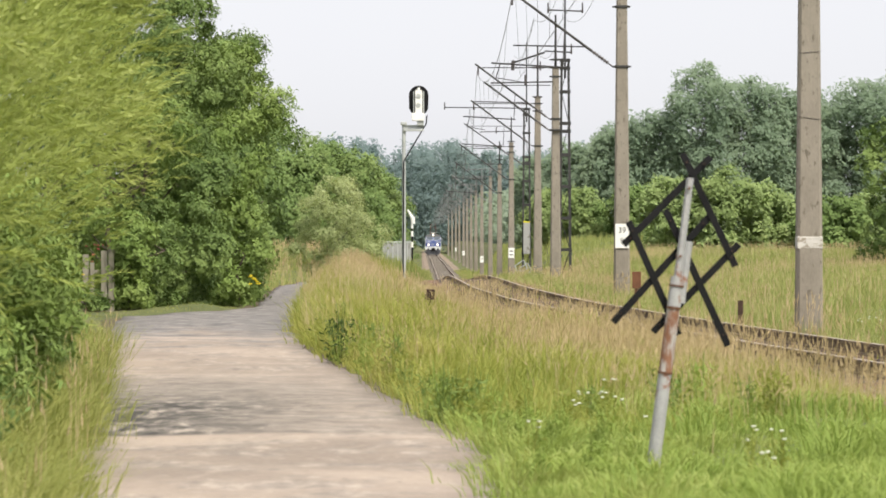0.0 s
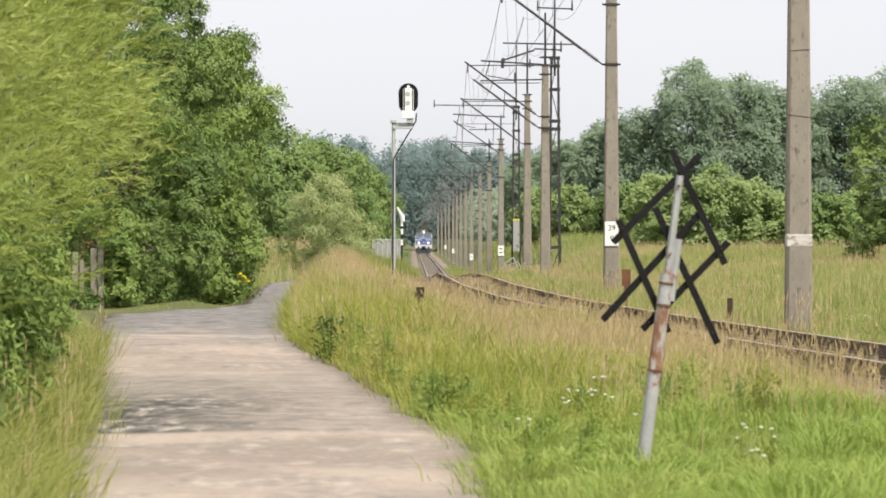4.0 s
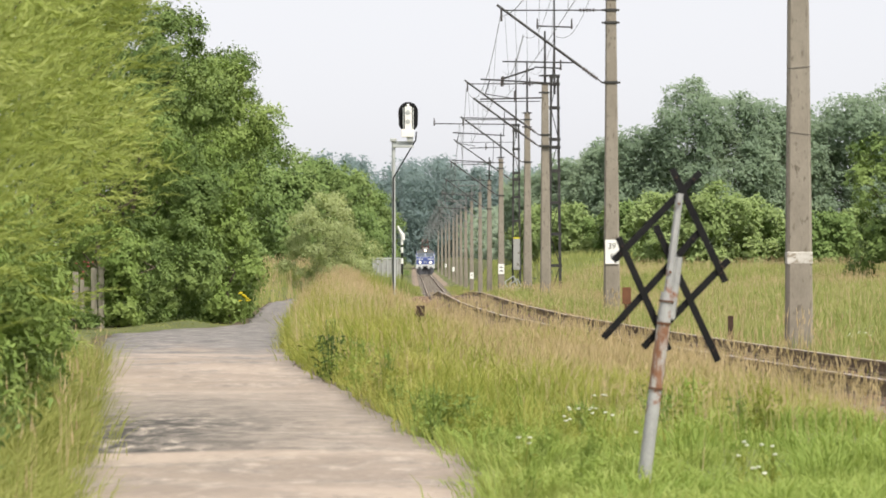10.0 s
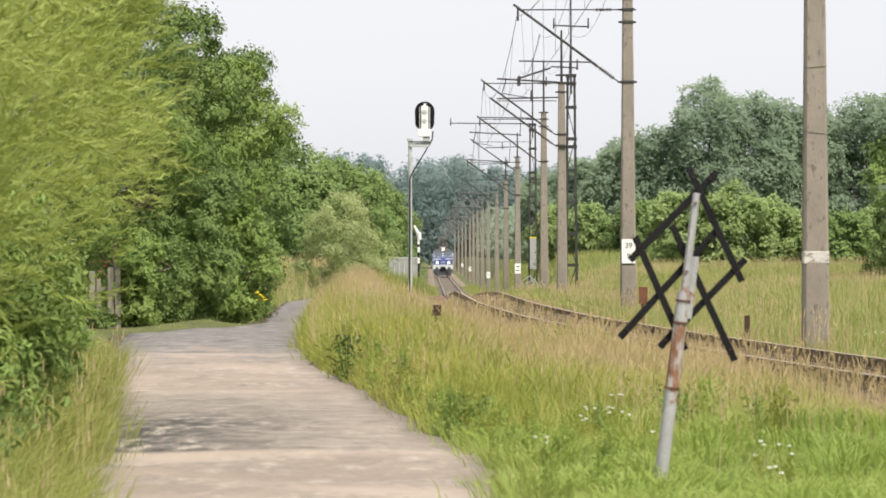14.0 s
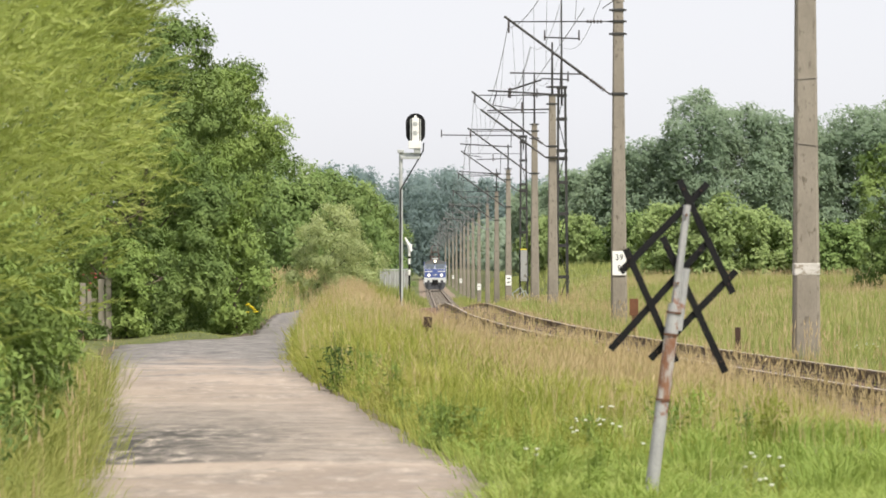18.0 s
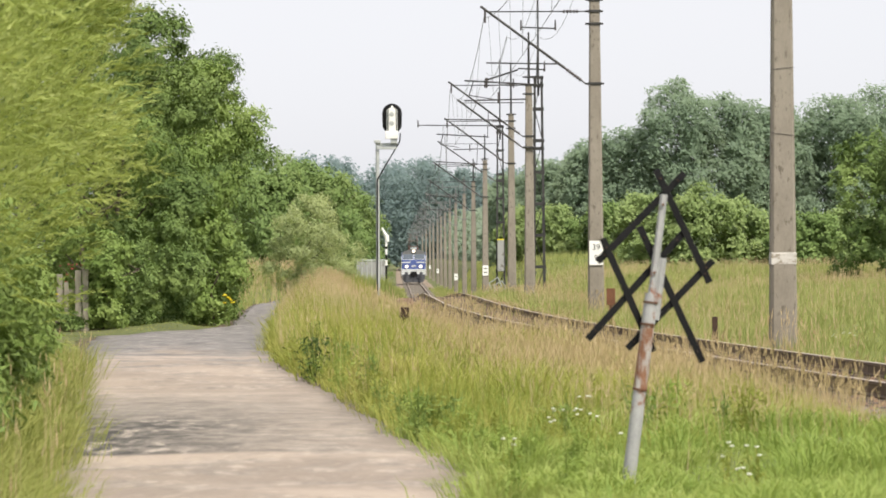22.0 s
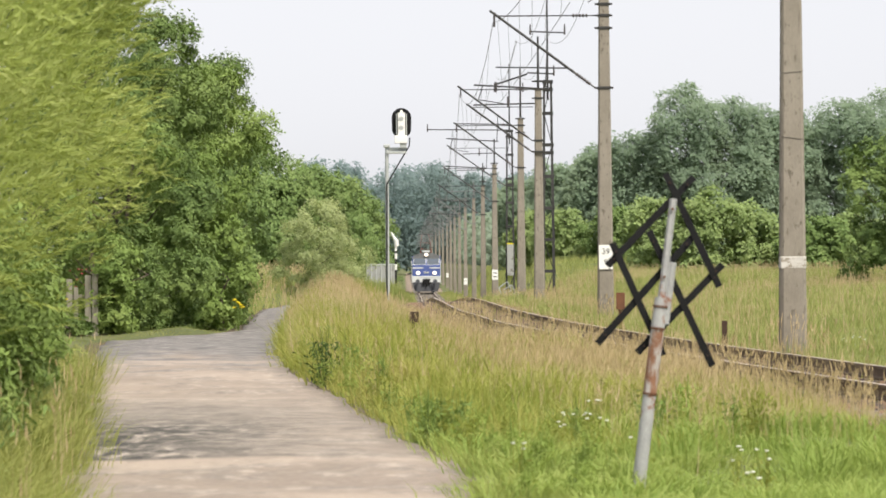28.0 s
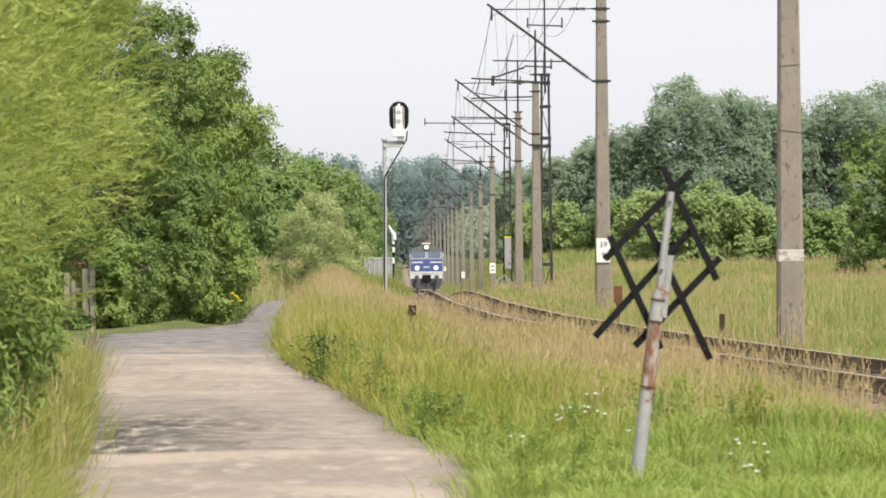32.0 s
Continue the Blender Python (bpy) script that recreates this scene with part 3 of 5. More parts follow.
def concrete_pole(x, y, top, label, plate=None, band=None, rod_up=0.0, joint=6.05, slim=1.0, steel="steel", insul="insul", arms=()):
    """Tapered concrete pole with clamps, a raking tube bracket over the line and its stay; top and joint are heights over the rail."""
    g, rz = ground_z(x, y), float(rail_z(y))
    pole = tagged(empty("catenary_pole", pose(x, y, g)), label, "catenary pole", "catenary poles along the line")
    h = rz + top - g
    bm = B()
    levels = [(-0.6, 0.235 * slim), (0.0, 0.225 * slim), (h * 0.5, 0.18 * slim), (h, 0.135 * slim)]
    rings = []
    for z, w in levels:
        c = w * 0.22
        pts = [(-w, -w + c), (-w + c, -w), (w - c, -w), (w, -w + c), (w, w - c), (w - c, w), (-w + c, w), (-w, w - c)]
        rings.append([bm.verts.new((px, py, z)) for px, py in pts])
    for a, b in zip(rings, rings[1:]):
        for i in range(8):
            bm.faces.new((a[i], a[(i + 1) % 8], b[(i + 1) % 8], b[i]))
    bm.faces.new(rings[-1])
    part("shaft", bm, M["concrete"], pole)
    bm = B()
    disc(bm, (0, 0, h + 0.03), 0.17, 0.06, "Z", 8)
    part("cap", bm, M["concrete"], pole)
    zj, zs = rz + joint - g, rz + joint + 1.97 - g
    for z in (zj, zs, zs - 0.34, zs + 0.31):
        w = np.interp(z, [a for a, _ in levels], [b for _, b in levels])
        bm = B()
        box(bm, 0, 0, z, 2 * w + 0.05, 2 * w + 0.05, 0.07, 0.01)
        box(bm, -w - 0.06, 0, z, 0.1, 0.06, 0.05)
        box(bm, w + 0.05, 0, z, 0.08, 0.05, 0.05)
        part("clamp", bm, M[steel], pole)
    bracket(pole, zj, zs, M[steel], M[insul])
    if rod_up:
        bm = B()
        rod(bm, (0, 0, h), (0, 0, h + rod_up), 0.05, 0.035)
        part("mast_extension", bm, M[steel], pole)
        for z, left, right, pins in arms:
            bm = B()
            rod(bm, (left, 0, z - g), (right, 0, z - g + 0.05), 0.028)
            part("crossarm", bm, M[steel], pole)
            for px in pins:
                bm = B()
                rod(bm, (px, 0, z - g - 0.1), (px, 0, z - g + 0.32), 0.04, 0.028)
                part("pin_insulator", bm, M[insul], pole)
    if plate:
        zc, rows = plate
        w = 0.2
        bm = B()
        box(bm, 0, -0.235 * slim - 0.005, zc, 0.37 * slim, 0.012, 0.66 * slim, 0.003)
        pl = part("distance_plate", bm, M["white"], pole, "white kilometre plate with black digits")
        for txt, dz, size in rows:
            if not txt:
                bm = B()
                box(bm, 0, -0.235 * slim - 0.0135, zc + dz * slim, 0.2 * slim, 0.006, size * slim)
                part("digit_bar", bm, M["ink"], pl)
                continue
            cu = bpy.data.curves.new("digits", "FONT")
            cu.body, cu.size, cu.align_x, cu.align_y, cu.extrude = txt, size, "CENTER", "CENTER", 0.002
            tmp = bpy.data.objects.new("digits", cu)
            me = bpy.data.meshes.new_from_object(tmp)
            me.materials.append(M["ink"])
            tx = new("digits", me)
            tx.parent = pl
            tx.matrix_basis = pose(0, -0.235 * slim - 0.0135, zc + dz * slim, 90, 0, 0) @ Matrix.Scale(slim, 4)
    if band:
        for zt, sl in ((3.75, 0.05), (4.8, -0.03)):
            bm = B()
            wt = float(np.interp(zt, [a for a, _ in levels], [b for _, b in levels])) + 0.008
            rod(bm, (-wt, -wt, zt), (wt, -wt, zt - sl), 0.0035, seg=6)
            part("wire_tie", bm, M[steel], pole)
        zc, hh = band
        w = float(np.interp(zc, [a for a, _ in levels], [b for _, b in levels])) + 0.003
        bm = B()
        box(bm, 0, 0, zc, 2 * w, 2 * w, hh, 0.02)
        part("painted_band", bm, M["flaked"], pole, "flaking white painted band")
    return pole


def bracket(pole, zj, zs, steel, insul):
    """Raking tube, stay, insulators and registration arm, reaching over the line (towards -x)."""
    a, b = Vector((-0.24, 0, zj)), Vector((-3.1, 0, zj + 2.12))
    bm = B()
    rod(bm, a.lerp(b, 0.2), b, 0.038, 0.034)
    tube = part("raking_tube", bm, steel, pole)
    bm = B()
    rod(bm, a, a.lerp(b, 0.05), 0.02)
    for i in range(6):
        p = 0.05 + i * 0.024
        rod(bm, a.lerp(b, p), a.lerp(b, p + 0.013), 0.06, 0.04)
    rod(bm, a.lerp(b, 0.05), a.lerp(b, 0.21), 0.028)
    part("strut_insulator", bm, insul, pole)
    bm = B()
    p = a.lerp(b, 0.93)
    rod(bm, p, (-0.22, 0, zs), 0.018, seg=6)
    part("stay_rod", bm, steel, pole)
    bm = B()
    for i in range(5):
        rod(bm, (-0.45 - i * 0.09, 0, zs), (-0.5 - i * 0.09, 0, zs), 0.055, 0.035)
    part("stay_insulator", bm, insul, pole)
    bm = B()
    q = a.lerp(b, 0.46)
    rod(bm, q, (-1.6, 0, zj - 0.02), 0.014, seg=6)
    rod(bm, (-1.55, 0, zj - 0.02), (-3.55, 0, zj + 0.1), 0.022, seg=6)
    rod(bm, (-3.3, 0, zj + 0.09), (-3.42, 0, zj - 0.3), 0.014, seg=6)
    rod(bm, (-3.42, 0, zj - 0.3), (-2.7, 0, zj - 0.42), 0.012, seg=6)
    part("registration_arm", bm, steel, pole)
    bm = B()
    rod(bm, b + Vector((0.12, 0, -0.05)), b + Vector((0.12, 0, -0.45)), 0.03)
    part("wire_hanger", bm, insul, pole)
    return tube


def second_arm(pole, zj, reach, rise):
    """Plain raking tube with its own stay, for the wire that leaves the line."""
    a, b = Vector((-0.26, -0.12, zj)), Vector((-0.26 - reach, -0.12, zj + rise))
    bm = B()
    rod(bm, a.lerp(b, 0.18), b, 0.04, 0.036)
    part("raking_tube", bm, M["steel"], pole)
    bm = B()
    rod(bm, a, a.lerp(b, 0.19), 0.026)
    for i in range(5):
        p = 0.05 + i * 0.026
        rod(bm, a.lerp(b, p), a.lerp(b, p + 0.013), 0.058, 0.04)
    part("strut_insulator", bm, M["insul"], pole)
    bm = B()
    rod(bm, a.lerp(b, 0.93), (-0.2, -0.12, zj + rise * 0.93), 0.016, seg=6)
    part("stay_rod", bm, M["steel"], pole)
    bm = B()
    box(bm, 0, 0, zj, 0.5, 0.5, 0.07, 0.01)
    part("clamp", bm, M["steel"], pole)


def lattice_mast(x, y, height, ext, arms, cabinet=False, strut=None):
    """Four-legged riveted mast with lacing, a top extension and crossarms."""
    g = ground_z(x, y)
    mast = tagged(empty("lattice_mast", pose(x, y, g)), "slender dark steel lattice mast with crossarms", "lattice mast", "lattice masts")
    h = height - g
    w0, w1 = 0.24, 0.15

    def half(z):
        return w0 + (w1 - w0) * z / h

    for sx in (-1, 1):
        for sy in (-1, 1):
            bm = B()
            rod(bm, (sx * w0, sy * w0, -0.5), (sx * w1, sy * w1, h), 0.08, 0.065, 4)
            part("leg", bm, M["steel"], mast)
    n = 7
    for i in range(n + 1):
        z = h * i / n
        for dz in ((0, -0.35) if i in (n, n - 2) else (0,)):
            bm = B()
            a = half(z)
            for sgn in (-1, 1):
                box(bm, 0, sgn * (a + 0.03), z + dz, 2 * a + 0.16, 0.015, 0.14)
                box(bm, sgn * (a + 0.03), 0, z + dz, 0.015, 2 * a + 0.16, 0.14)
            part("batten", bm, M["steel"], mast)
    for i in range(n):
        z, z2 = h * i / n, h * (i + 1) / n
        a, b = half(z), half(z2)
        for sgn in (-1, 1):
            bm = B()
            rod(bm, (-a * (-1) ** i, sgn * a, z), (b * (-1) ** i, sgn * b, z2), 0.012, seg=4)
            part("lacing", bm, M["steel"], mast)
    bm = B()
    rod(bm, (0, 0, h - 0.8), (0, 0, ext - g), 0.05, 0.03)
    part("top_tube", bm, M["steel"], mast)
    for z, left, right, pins in arms:
        bm = B()
        rod(bm, (left, 0, z - g + 0.06), (right, 0, z - g), 0.032, seg=6)
        part("crossarm", bm, M["steel"], mast)
        for px in pins:
            bm = B()
            rod(bm, (px, 0, z - g - 0.08), (px, 0, z - g + 0.38), 0.045, 0.03)
            part("pin_insulator", bm, M["insul"], mast)
    if strut:
        (xa, za), (xb, zb) = strut
        bm = B()
        rod(bm, (xa, 0, za - g), (xb, 0, zb - g), 0.04, seg=6)
        part("strut", bm, M["steel"], mast)
        bm = B()
        rod(bm, (xb, 0, zb - g + 0.1), (xb, 0, zb - g - 0.35), 0.06, 0.04)
        part("hanging_insulator", bm, M["insul"], mast)
    if cabinet:
        bm = B()
        box(bm, 0, -0.32, 2.35, 0.4, 0.22, 1.9, 0.02)
        cb = part("switch_cabinet", bm, M["cabinet"], mast, "narrow grey switch cabinet")
        bm = B()
        box(bm, 0, -0.32, 3.34, 0.42, 0.24, 0.07, 0.01)
        part("cabinet_cap", bm, M["yellow"], cb, "yellow cap")
    return mast


POLES = [(6.06, 67, 9.0), (4.86, 110, 8.55), (4.33, 155.6, 8.0), (4.4, 188, 8.3), (4.1, 243, 8.2), (3.9, 279, 8.0)]
FAR_POLES = [318, 366, 407, 448, 489, 530, 590, 650, 730, 830]


def build_line():
    spec = [
        dict(joint=6.75, band=(1.67, 0.21), label="weathered concrete catenary pole with a white painted band"),
        dict(plate=(1.9, [("39", 0.15, 0.22), ("9", -0.14, 0.22)]), label="concrete catenary pole with a white kilometre plate"),
        dict(rod_up=2.05, arms=[(7.5, -2.5, 0.0, (-1.17,))], label="concrete catenary pole with a steel extension and crossarms"),
        dict(rod_up=2.45, arms=[(9.43, -1.2, 0.12, (-1.2, 0.12))], label="concrete catenary pole with a steel extension and crossarms"),
        dict(plate=(2.2, [("", 0.12, 0.07), ("", -0.12, 0.07)]), rod_up=1.6, arms=[(7.9, -1.9, 0.0, (-0.9,))], label="concrete catenary pole with a white plate near its foot"),
        dict(rod_up=1.6, arms=[(7.7, -1.8, 0.1, (0.1,))], label="concrete catenary pole among the distant row"),
    ]
    for i, ((x, y, top), kw) in enumerate(zip(POLES, spec)):
        p = concrete_pole(x, y, top, slim=1.0 if y < 120 else 0.94, **kw)
        if i == 2:
            second_arm(p, 5.62 + float(rail_z(y)) - ground_z(x, y), 2.5, 1.85)
    for i, y in enumerate(FAR_POLES):
        x = float(track_x(y)) + 3.35
        pl = (1.85, [("", 0.05, 0.06)]) if i in (1, 5, 7) else None
        concrete_pole(x, float(y), 8.0, "concrete catenary pole in the hazy far row", plate=pl, rod_up=1.4, slim=0.88, steel="steel_hazed", insul="steel_hazed", arms=[(6.9, -1.7, 0.1, (-1.7, 0.1))])
    lattice_mast(5.4, 179, 9.4, 13.3, [(11.57, -0.75, 0.77, (-0.75, 0.77)), (10.0, -2.3, 0.85, ()), (9.75, -0.9, 0.28, (0.28,))], strut=((-0.9, 9.75), (-2.28, 9.3)))
    m = lattice_mast(5.1, 247, 9.4, 13.5, [(9.8, -3.4, 0.1, ()), (9.45, -5.0, 0.2, (-5.0,))], cabinet=True)
    second_arm(m, 6.03 - ground_z(5.1, 247), 3.55, 2.5)


def wire(name, pts, r):
    cu = bpy.data.curves.new(name, "CURVE")
    cu.dimensions, cu.bevel_depth, cu.bevel_resolution = "3D", r, 1
    sp = cu.splines.new("POLY")
    sp.points.add(len(pts) - 1)
    for p, q in zip(sp.points, pts):
        p.co = (*q, 1)
    tmp = bpy.data.objects.new(name, cu)
    me = bpy.data.meshes.new_from_object(tmp)
    me.materials.append(M["wire"])
    return me


def build_wires():
    sup = [15.0, 67.0, 110.0, 155.6, 188.0, 243.0, 279.0] + [float(v) for v in FAR_POLES]
    line = tagged(empty("overhead_line"), "thin dark overhead contact and messenger wires with droppers", "overhead wires", kind="structure")
    for a, b in zip(sup, sup[1:]):
        mess, cont = [], []
        for i in range(13):
            u = i / 12
            y = a + (b - a) * u
            x, rz = float(track_x(y)), float(rail_z(y))
            sag = (0.6 if a < 110 else 1.15) * 4 * u * (1 - u)
            x = x + 0.2 if a > 200 else float(np.interp(y, [15, 67, 110, 155.6, 188, 243], [5.2, 2.55, 1.85, 1.3, 1.25, 1.0]))
            mess.append((x, y, rz + 7.85 - sag))
            cont.append((x - 0.15 * (1 - 2 * u), y, rz + 5.65 - 0.06 * 4 * u * (1 - u)))
        for nm, pts, r in (("messenger_wire", mess, 0.009), ("contact_wire", cont, 0.007)):
            ob = new(nm, wire(nm, pts, r))
            ob.parent = line
        for i in range(1, 12, 2):
            ob = new("dropper", wire("dropper", [mess[i], cont[i]], 0.005))
            ob.parent = line
    # feeders on the masts' crossarms
    for dx, z0 in ((-0.8, 12.1), (0.75, 12.1), (-2.1, 10.0)):
        pts = []
        for i in range(17):
            u = i / 16
            y = 156 + 91 * u
            pts.append((5.6 - 0.5 * u + dx, y, z0 + 0.6 * u - 0.9 * math.sin(math.pi * ((u * 2) % 1))))
        ob = new("feeder_wire", wire("feeder_wire", pts, 0.01))
        ob.parent = line


def build_signal():
    x, y = -1.19, 123.0
    g = ground_z(x, y)
    s = tagged(empty("railway_signal", pose(x, y, g)), "tall railway colour-light signal on a grey tube mast, seen from behind", "railway signal")
    bm = B()
    rod(bm, (0, 0, -0.4), (0, 0, 5.0 - g), 0.06, 0.055, 12)
    part("mast", bm, M["galv"], s)
    bm = B()
    box(bm, 0, 0, 5.02 - g, 0.2, 0.2, 0.1, 0.02)
    box(bm, 0.3, 0, 4.82 - g, 0.62, 0.2, 0.07, 0.01)
    box(bm, 0.3, 0.1, 4.9 - g, 0.62, 0.02, 0.16)
    part("bracket", bm, M["galv"], s)
    cx, cz, hw, hh = 0.45, 5.72 - g, 0.3, 0.46
    bm = B()
    pts = []
    for i in range(24):
        a = math.pi * 2 * i / 24
        pts.append((cx + hw * math.cos(a), cz + (hh - hw) * (1 if math.sin(a) >= 0 else -1) + hw * math.sin(a)))
    prism(bm, pts, 0.09, 0.11)
    bk = part("backboard", bm, M["black"], s, "oval black backboard")
    bm = B()
    box(bm, cx, 0, cz - 0.05, 0.22, 0.16, 0.72, 0.02)
    box(bm, cx, -0.01, cz + 0.35, 0.08, 0.1, 0.08, 0.02)
    hs = part("lamp_housing", bm, M["white"], s, "white lamp housing with three doors")
    for i in (-1, 0, 1):
        bm = B()
        box(bm, cx, -0.09, cz - 0.03 + i * 0.245, 0.2, 0.02, 0.2, 0.008)
        part("lamp_door", bm, M["white"], hs)
    for i in (-0.12, 0.16):
        bm = B()
        disc(bm, (cx - 0.01, -0.105, cz - 0.03 + i), 0.07, 0.012, "Y", 16)
        part("vent_cover", bm, M["galv"], hs)
    for sx in (-1, 1):
        bm = B()
        box(bm, cx + sx * 0.15, 0.0, cz - 0.06, 0.03, 0.05, 0.68, 0.006)
        part("housing_rail", bm, M["galv"], s)
    bm = B()
    box(bm, cx - 0.02, -0.02, cz - 0.5, 0.38, 0.2, 0.24, 0.02)
    part("terminal_box", bm, M["white"], s, "white terminal box under the lamps")
    bm = B()
    box(bm, cx + 0.05, 0, cz - 0.68, 0.2, 0.16, 0.16, 0.02)
    part("foot_bracket", bm, M["galv"], s)
    bm = B()
    pts = [(0.7, -0.05, cz - 0.45), (0.68, -0.05, cz - 0.7), (0.0, -0.1, cz - 1.85), (-0.02, -0.1, 0.1)]
    for a, b in zip(pts, pts[1:]):
        rod(bm, a, b, 0.02, seg=6)
    part("cable_pipe", bm, M["black"], s, "bent black cable pipe")
    return s


def build_crossing_sign():
    """Bent-over post with the black skeleton of a crossing cross on it."""
    x, y = 1.42, 27.4
    g = ground_z(x, y) + 0.05
    sign = tagged(empty("crossing_sign", pose(x, y, g)), "leaning rusty grey post carrying a black crossing-sign frame", "crossing sign")

    foot, tip = Vector((-0.035, 0, -0.35)), Vector((0.255, 0, 1.95))

    def at(z, dx=0.0, dy=0.0):
        p = foot.lerp(tip, (z + 0.3) / 2.25)
        return Vector((p.x + dx, p.y + dy, z))
    for name, z0, z1, mat, lab in (("foot_tube", -0.3, 0.62, "grey_tube", "grey-painted foot tube"), ("rusted_tube", 0.62, 1.08, "rusted_tube", "rust-streaked middle of the post"), ("collar_tube", 1.08, 1.28, "grey_tube", "")):
        bm = B()
        rod(bm, at(z0), at(z1), 0.047, 0.045, 16)
        part(name, bm, M[mat], sign, lab)
    bm = B()
    rod(bm, at(1.05, 0.002), at(1.95), 0.028, 0.025, 6)
    part("upper_angle", bm, M["grey_tube"], sign, "pale angle-iron upper post")
    bm = B()
    rod(bm, at(1.1, 0.045, 0.02), at(1.52, 0.045, 0.02), 0.03, 0.03, 8)
    part("splice_tube", bm, M["grey_tube"], sign)
    for z in (0.63, 1.07, 1.22):
        bm = B()
        rod(bm, at(z - 0.006), at(z + 0.006), 0.052, 0.052, 16)
        part("rust_collar", bm, M["rust"], sign)
    for z in (1.42, 1.88):
        bm = B()
        disc(bm, at(z, 0, -0.03), 0.009, 0.02, "Y", 8)
        part("bolt", bm, M["rust"], sign)
    bars = [((0.205, 2.12), (0.565, 1.35)), ((0.4, 2.095), (-0.195, 1.495)), ((-0.16, 1.655), (0.18, 0.885)), ((0.59, 1.502), (0.005, 0.905)), ((0.09, 1.735), (0.515, 0.812)), ((0.4, 1.7), (-0.265, 0.97))]
    for i, ((x0, z0), (x1, z1)) in enumerate(bars):
        bm = B()
        d = Vector((x1 - x0, 0, z1 - z0))
        ang = math.atan2(d.z, d.x)
        m = Matrix.Translation(((x0 + x1) / 2, 0.055 + 0.012 * (i % 2), (z0 + z1) / 2)) @ Matrix.Rotation(-ang, 4, "Y")
        box(bm, 0, 0, 0, d.length, 0.01, 0.048, 0.002, m)
        bar = part("bar", bm, M["black"], sign)
        for u in (0.08, 0.92):
            bm = B()
            c = (x0 + (x1 - x0) * u, 0.046, z0 + (z1 - z0) * u)
            disc(bm, c, 0.006, 0.02, "Y", 8)
            part("rivet", bm, M["rust_dark"], bar)


def build_markers():
    def marker(name, x, y, w, d, z0, z1, mat, label, cat, lean=0, thin=0.45):
        m = tagged(empty(name, pose(x, y, ground_z(x, y), 0, lean)), label, cat)
        g = ground_z(x, y)
        bm = B()
        box(bm, 0, 0, (z1 - g) / 2 - 0.2, w * thin, d, z1 - g + 0.4, 0.008)
        part("post", bm, M[mat], m)
        bm = B()
        box(bm, 0, -d, (z0 + z1) / 2 - g, w, 0.012, z1 - z0, 0.003)
        part("plate", bm, M[mat], m)
    marker("marker_post", 5.26, 71.6, 0.1, 0.08, 0.0, 0.44, "rust_dark", "short dark rusty marker post by the rails", "marker post")
    marker("marker_post", 4.4, 92.0, 0.2, 0.08, 0.4, 0.78, "rust", "short rusty orange marker plate on a post", "marker post")
    marker("track_box", -0.23, 62.0, 0.14, 0.12, 0.6, 0.76, "rust_dark", "small dark rusty plate standing in the tall grass", "marker post", 3, 0.3)


def build_tube_frame():
    """Bent pale tube frame lying against a pole foot."""
    x, y = 4.25, 236.0
    f = tagged(empty("tube_frame", pose(x, y, ground_z(x, y), 0, 12)), "bent pale grey tube frame standing by a pole foot", "tube frame")
    for k in range(2):
        bm = B()
        pts = [(0.0, 0.05), (0.42, 0.5), (0.1, 0.95), (-0.32, 0.5)]
        pts = [(px + 0.28 * k, 0.03 * k, pz * (1 - 0.15 * k) + 0.75) for px, pz in pts]
        for a, b in zip(pts, pts[1:] + pts[:1]):
            rod(bm, a, b, 0.028, seg=6)
        part("tube_loop", bm, M["galv"], f)
    bm = B()
    rod(bm, (-0.1, 0, -0.1), (0.15, 0, 1.2), 0.028, seg=6)
    part("leg", bm, M["galv"], f)
    x, y = 0.35, 133.0
    s = tagged(empty("pale_stone", pose(x, y, ground_z(x, y) + 0.12)), "pale chalky stone block beside the rail", "stone")
    bm = B()
    bmesh.ops.create_icosphere(bm, subdivisions=2, radius=0.2)
    for v in bm.verts:
        v.co.x *= 1.5 + random.uniform(-0.2, 0.2)
        v.co.z *= 0.6 + random.uniform(-0.1, 0.1)
    part("block", bm, M["white"], s)


def build_fence():
    f = tagged(empty("garden_fence", pose(-7.3, 86, ground_z(-7.3, 86))), "weathered grey wooden garden gate posts overgrown by weeds", "fence")
    for i, (x, w, h) in enumerate([(-0.3, 0.12, 1.22), (-0.16, 0.09, 1.05), (0.1, 0.13, 1.3), (0.25, 0.12, 1.34)]):
        bm = B()
        box(bm, x, random.uniform(-0.02, 0.02), h / 2 - 0.1, w, 0.03 if w < 0.1 else 0.1, h + 0.2, 0.008)
        part("post" if w > 0.1 else "board", bm, M["plank"], f)
    for z in (0.35, 0.85):
        bm = B()
        box(bm, -0.03, 0.06, z, 0.62, 0.04, 0.08, 0.006)
        part("fence_rail", bm, M["plank"], f)


